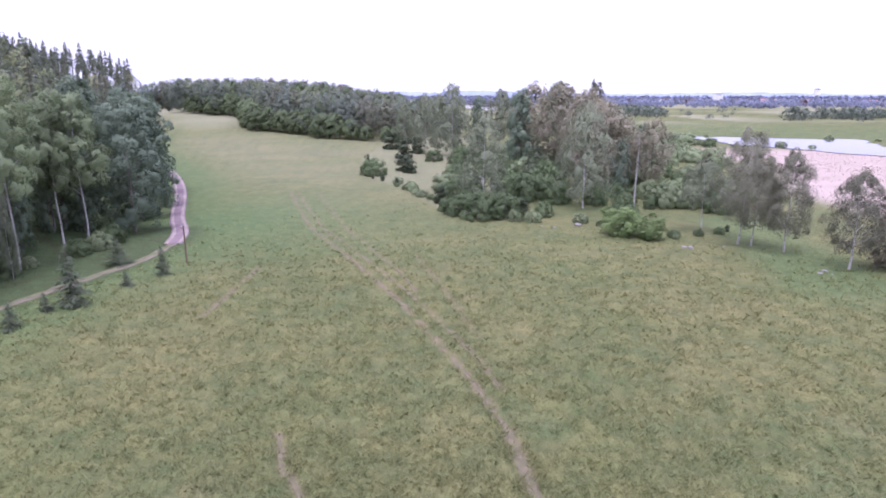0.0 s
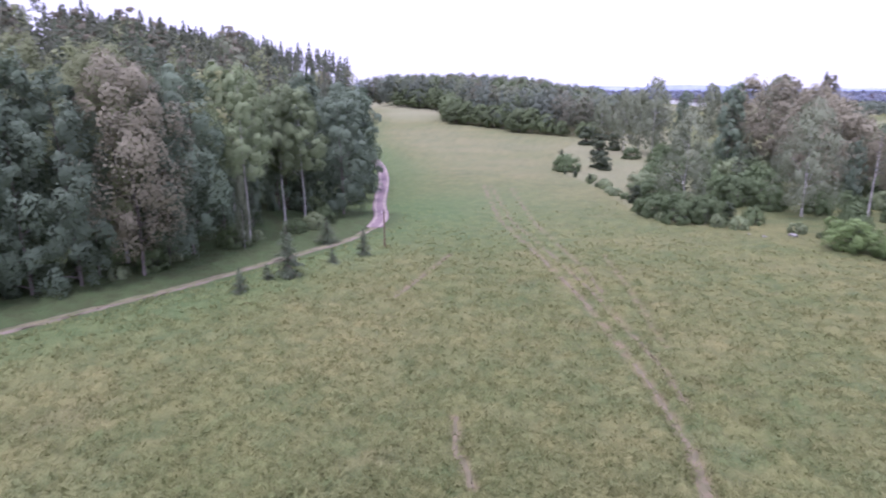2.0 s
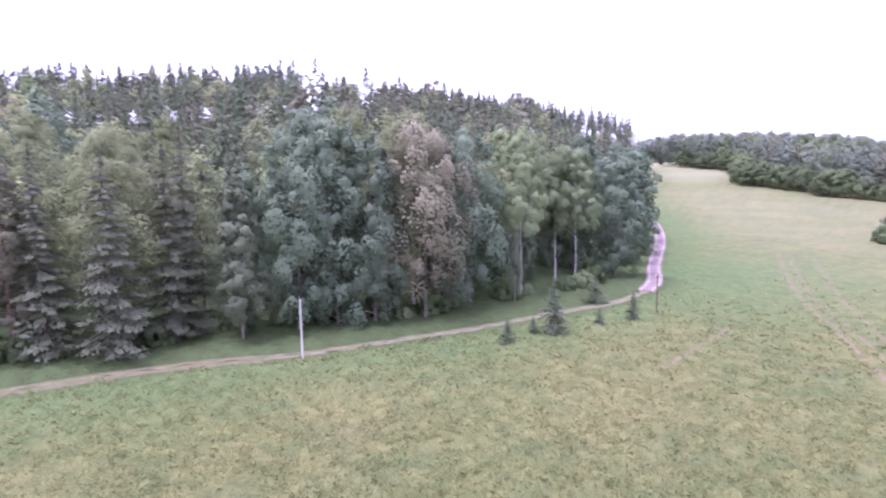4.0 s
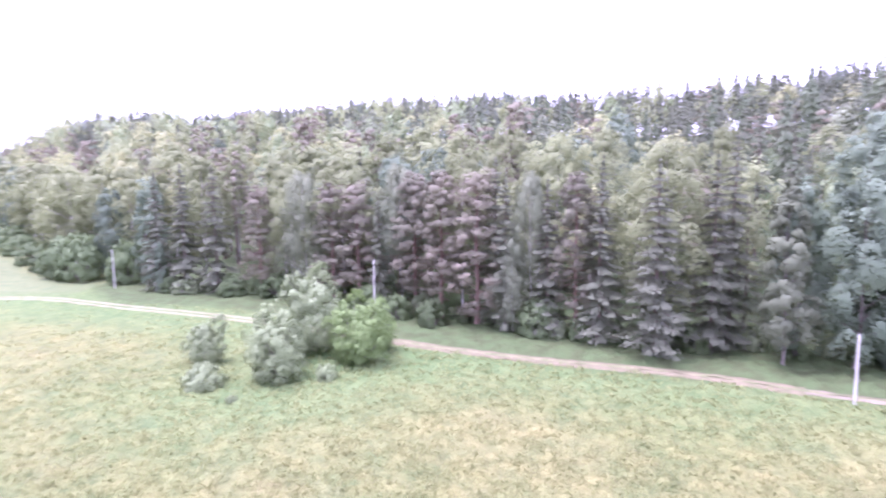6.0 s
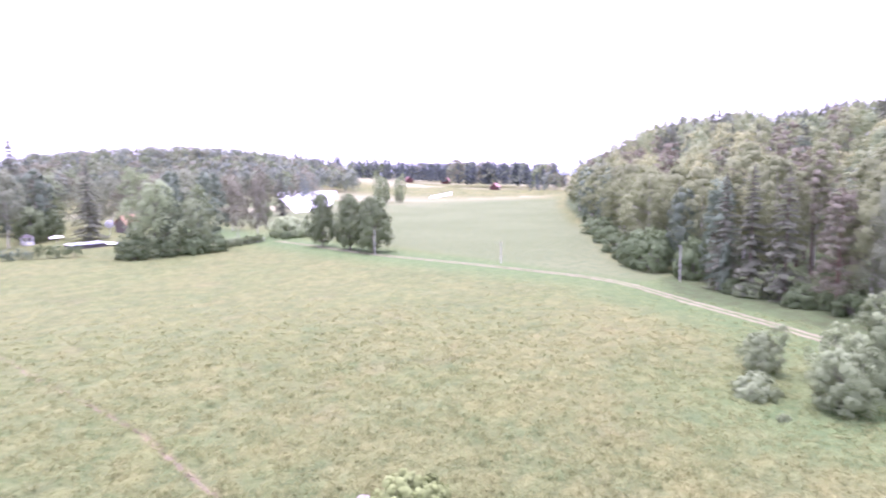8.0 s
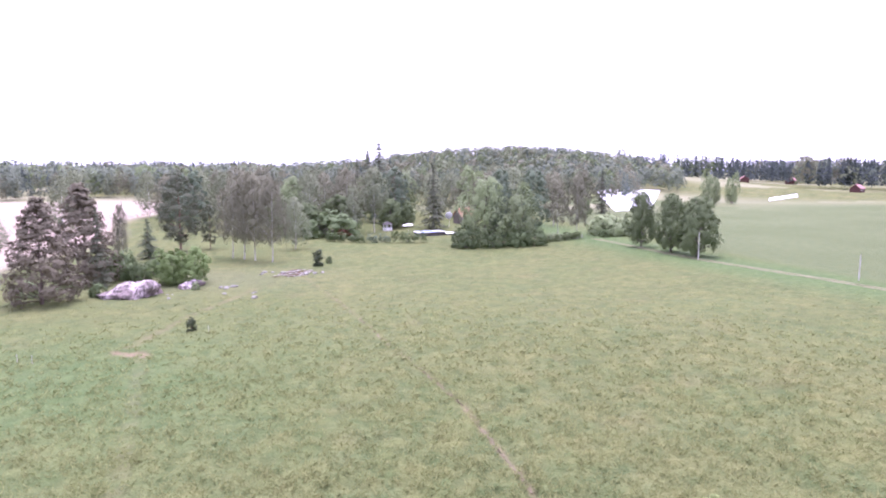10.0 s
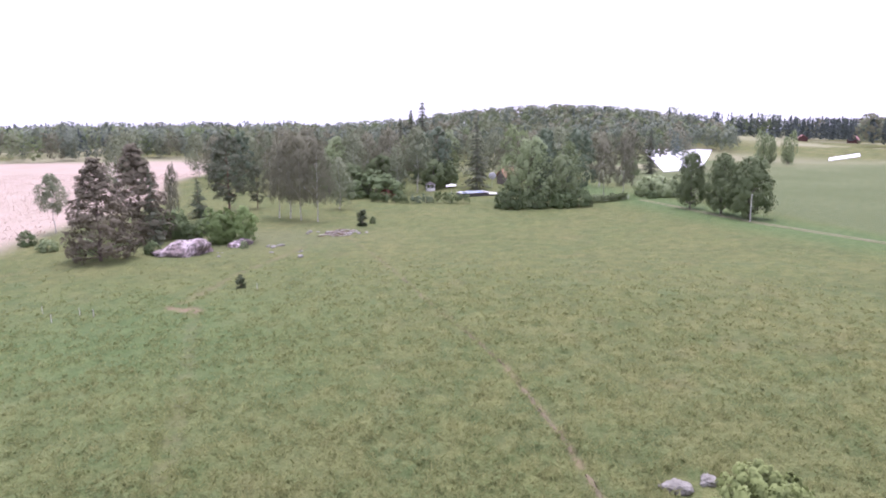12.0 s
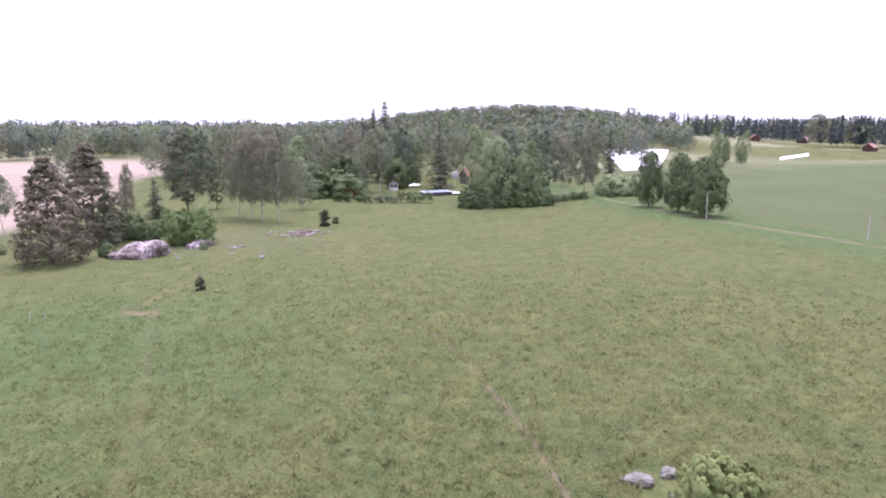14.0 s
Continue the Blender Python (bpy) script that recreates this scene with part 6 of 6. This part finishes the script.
def crop_cover(corners, height, label):
    """White fleece stretched over crop rows: a ridged sheet with thickness."""
    a, b, c, d = [np.array(q, dtype=float) for q in corners]
    rows, cols = 30, 10
    verts, faces = [], []
    for i in range(rows + 1):
        for j in range(cols + 1):
            u, w = i / rows, j / cols
            p = (a * (1 - w) + b * w) * (1 - u) + (d * (1 - w) + c * w) * u
            verts.append((p[0], p[1], floor_at(p[0], p[1]) + height * (0.6 + 0.4 * abs(math.sin(i * 1.57)))))
    n = (rows + 1) * (cols + 1)
    verts += [(x, y, floor_at(x, y) - 0.1) for x, y, _ in verts]
    q = cols + 1
    for i in range(rows):
        for j in range(cols):
            k = i * q + j
            faces += [(k, k + 1, k + q + 1, k + q), (n + k, n + k + q, n + k + q + 1, n + k + 1)]
    for i in range(rows):
        for k in (i * q, i * q + cols):
            faces.append((k, k + q, n + k + q, n + k))
    for j in range(cols):
        for k in (j, rows * q + j):
            faces.append((k, k + 1, n + k + 1, n + k))
    ob = new("crop_cover", mesh_of("crop_cover", np.array(verts), faces, WHITE_FLEECE))
    tagged(ob, label, "crop cover", "white crop covers")


crop_cover(((-152, -286), (-178, -298), (-286, -464), (-235, -477)), 0.35, "white fleece spread over a long crop field")
crop_cover(((-295, -351), (-318, -378), (-383, -425), (-352, -390)), 0.35, "strip of white fleece at the field's far edge")


def hedge(x0, y0, x1, y1, height, label, leaf):
    rng = np.random.default_rng(int(abs(x0 * 3 + y1)))
    k = int(math.hypot(x1 - x0, y1 - y0) / 0.8)
    lobes = []
    for i in range(k):
        u = i / max(1, k - 1)
        x, y = x0 + (x1 - x0) * u, y0 + (y1 - y0) * u + rng.normal(0, 0.4)
        h = height * rng.uniform(0.65, 1.1)
        lobes += [(x, y, floor_at(x, y) + h * 0.7, 1.0), (x, y - 0.3, floor_at(x, y) + h * 0.3, 1.1)]
    v, f, n = lobes_crown(lobes, 130, 0.16, rng)
    ob = thing("hedge", Matrix(), label, "hedge", "hedges round the garden")
    part_mesh("foliage", mesh_of("foliage", v, f, leaf, normals=n), ob)
    stems = [tube([(x, y, floor_at(x, y) - 0.2, 0.05), (x + 0.1, y, z, 0.02)], 4) for x, y, z, r in lobes[::4]]
    v, f = joined(stems)
    part_mesh("stems", mesh_of("stems", v, f, BARK_GREY), ob)


hedge(-7, -183.7, -16, -177.4, 2.6, "loose green garden hedge along the meadow", LEAF_SHRUB)
hedge(-18, -177.2, -23, -176.6, 2.4, "loose green garden hedge along the meadow", LEAF_ASPEN)
hedge(-25, -176, -33, -173.5, 3.4, "tall loose hedge hiding the pool's near side", LEAF_SHRUB)
hedge(-66, -166, -80, -173, 2.2, "low grey-green hedge beside the garden fence", LEAF_WILLOW)


def garden_fence(x0, y0, x1, y1):
    ob = thing("garden_fence", Matrix(), "weathered grey wooden garden fence", "fence")
    k = int(math.hypot(x1 - x0, y1 - y0) / 2.0)
    a = math.atan2(y1 - y0, x1 - x0)
    for i in range(k + 1):
        u = i / k
        x, y = x0 + (x1 - x0) * u, y0 + (y1 - y0) * u
        bm = bmesh.new()
        part("post", box(bm, x, y, floor_at(x, y) + 0.6, 0.12, 0.12, 1.4, 0.01), POLE_WOOD, ob)
    for z in (0.45, 0.95):
        bm = bmesh.new()
        mx, my = (x0 + x1) / 2, (y0 + y1) / 2
        part("rail", box(bm, mx, my + 0.08, floor_at(mx, my) + z, math.hypot(x1 - x0, y1 - y0), 0.05, 0.12, 0.005, Matrix.Rotation(a, 4, "Z")), POLE_WOOD, ob)


garden_fence(-66, -167.5, -82, -174.5)


# ---- the town and the ridge across the lake ----
def ridge_backdrop():
    """The far wooded ridges, one behind the other, where the land meets the sky."""
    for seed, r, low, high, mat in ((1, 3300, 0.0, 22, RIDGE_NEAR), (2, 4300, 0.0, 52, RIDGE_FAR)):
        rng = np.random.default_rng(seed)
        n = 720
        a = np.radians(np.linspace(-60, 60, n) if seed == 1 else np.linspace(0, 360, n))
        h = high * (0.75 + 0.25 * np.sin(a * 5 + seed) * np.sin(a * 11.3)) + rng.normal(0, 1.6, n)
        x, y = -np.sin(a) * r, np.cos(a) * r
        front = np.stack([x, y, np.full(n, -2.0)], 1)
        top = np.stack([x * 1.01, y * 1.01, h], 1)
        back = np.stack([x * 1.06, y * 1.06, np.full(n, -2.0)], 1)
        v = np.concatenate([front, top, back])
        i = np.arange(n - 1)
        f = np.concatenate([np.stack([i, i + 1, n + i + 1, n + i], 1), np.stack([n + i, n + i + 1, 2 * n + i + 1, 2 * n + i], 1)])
        tagged(new("backdrop", mesh_of("backdrop", v, f, mat, True)), "far wooded ridge on the horizon, tinted blue for haze", "hills", kind="structure")


# the ridges' blue is aerial haze painted as base colour, paler on the farther one
RIDGE_NEAR = plain_material("haze_blue_woods", (0.16, 0.20, 0.28), (0.22, 0.25, 0.33), 0.02, 0.95, 0.0, 1.0)
RIDGE_FAR = plain_material("farthest_haze_blue_woods", (0.24, 0.28, 0.40), (0.30, 0.34, 0.45), 0.012, 0.95, 0.0, 1.0)
ridge_backdrop()
x, y = polar(-23.1, 1750)
house("apartment_block", x, y, 25, 22, 14, 24, 0.8, WHITE_PAINT, ROOF_DARK, "white apartment block in the distant town", "buildings of the distant town", 5, False, 7)
x, y = polar(-30.1, 2500)
house("water_tower", x, y, 0, 14, 14, 40, 3.0, WHITE_PAINT, ROOF_DARK, "pale tower rising over the distant town", "buildings of the distant town", 2, False, 3)
_rng = np.random.default_rng(55)
_first = {}
for i in range(64):
    a = _rng.uniform(-37, -10) if i % 3 else _rng.uniform(-37, -24)
    r = _rng.uniform(1500, 2300)
    x, y = polar(a, r)
    kind = i % 3
    m = pose(x, y, floor_at(x, y) - 0.1, 0, 0, _rng.uniform(0, 180)) @ Matrix.Diagonal((_rng.uniform(0.9, 1.6), 1, _rng.uniform(1.0, 1.7), 1))
    if kind not in _first:
        wall, roof = ((WHITE_PAINT, ROOF_RED), (WHITE_PAINT, ROOF_DARK), (RED_PAINT, ROOF_DARK))[kind]
        _first[kind] = house("town_house", x, y, 20, 16, 9, 5, 3, wall, roof, ("white house with a red roof", "white house with a dark roof", "red wooden house with a dark roof")[kind] + " in the distant town", "buildings of the distant town", 3)
    else:
        copy_thing(_first[kind], m)
for a, r, k in ((-4.3, 900, 2), (2.1, 640, 1), (-3.2, 1000, 3)):
    for i in range(k):
        x, y = polar(a + i * 0.6, r + i * 30)
        copy_thing(_first[1], pose(x, y, floor_at(x, y) - 0.1, 0, 0, 30 * i))
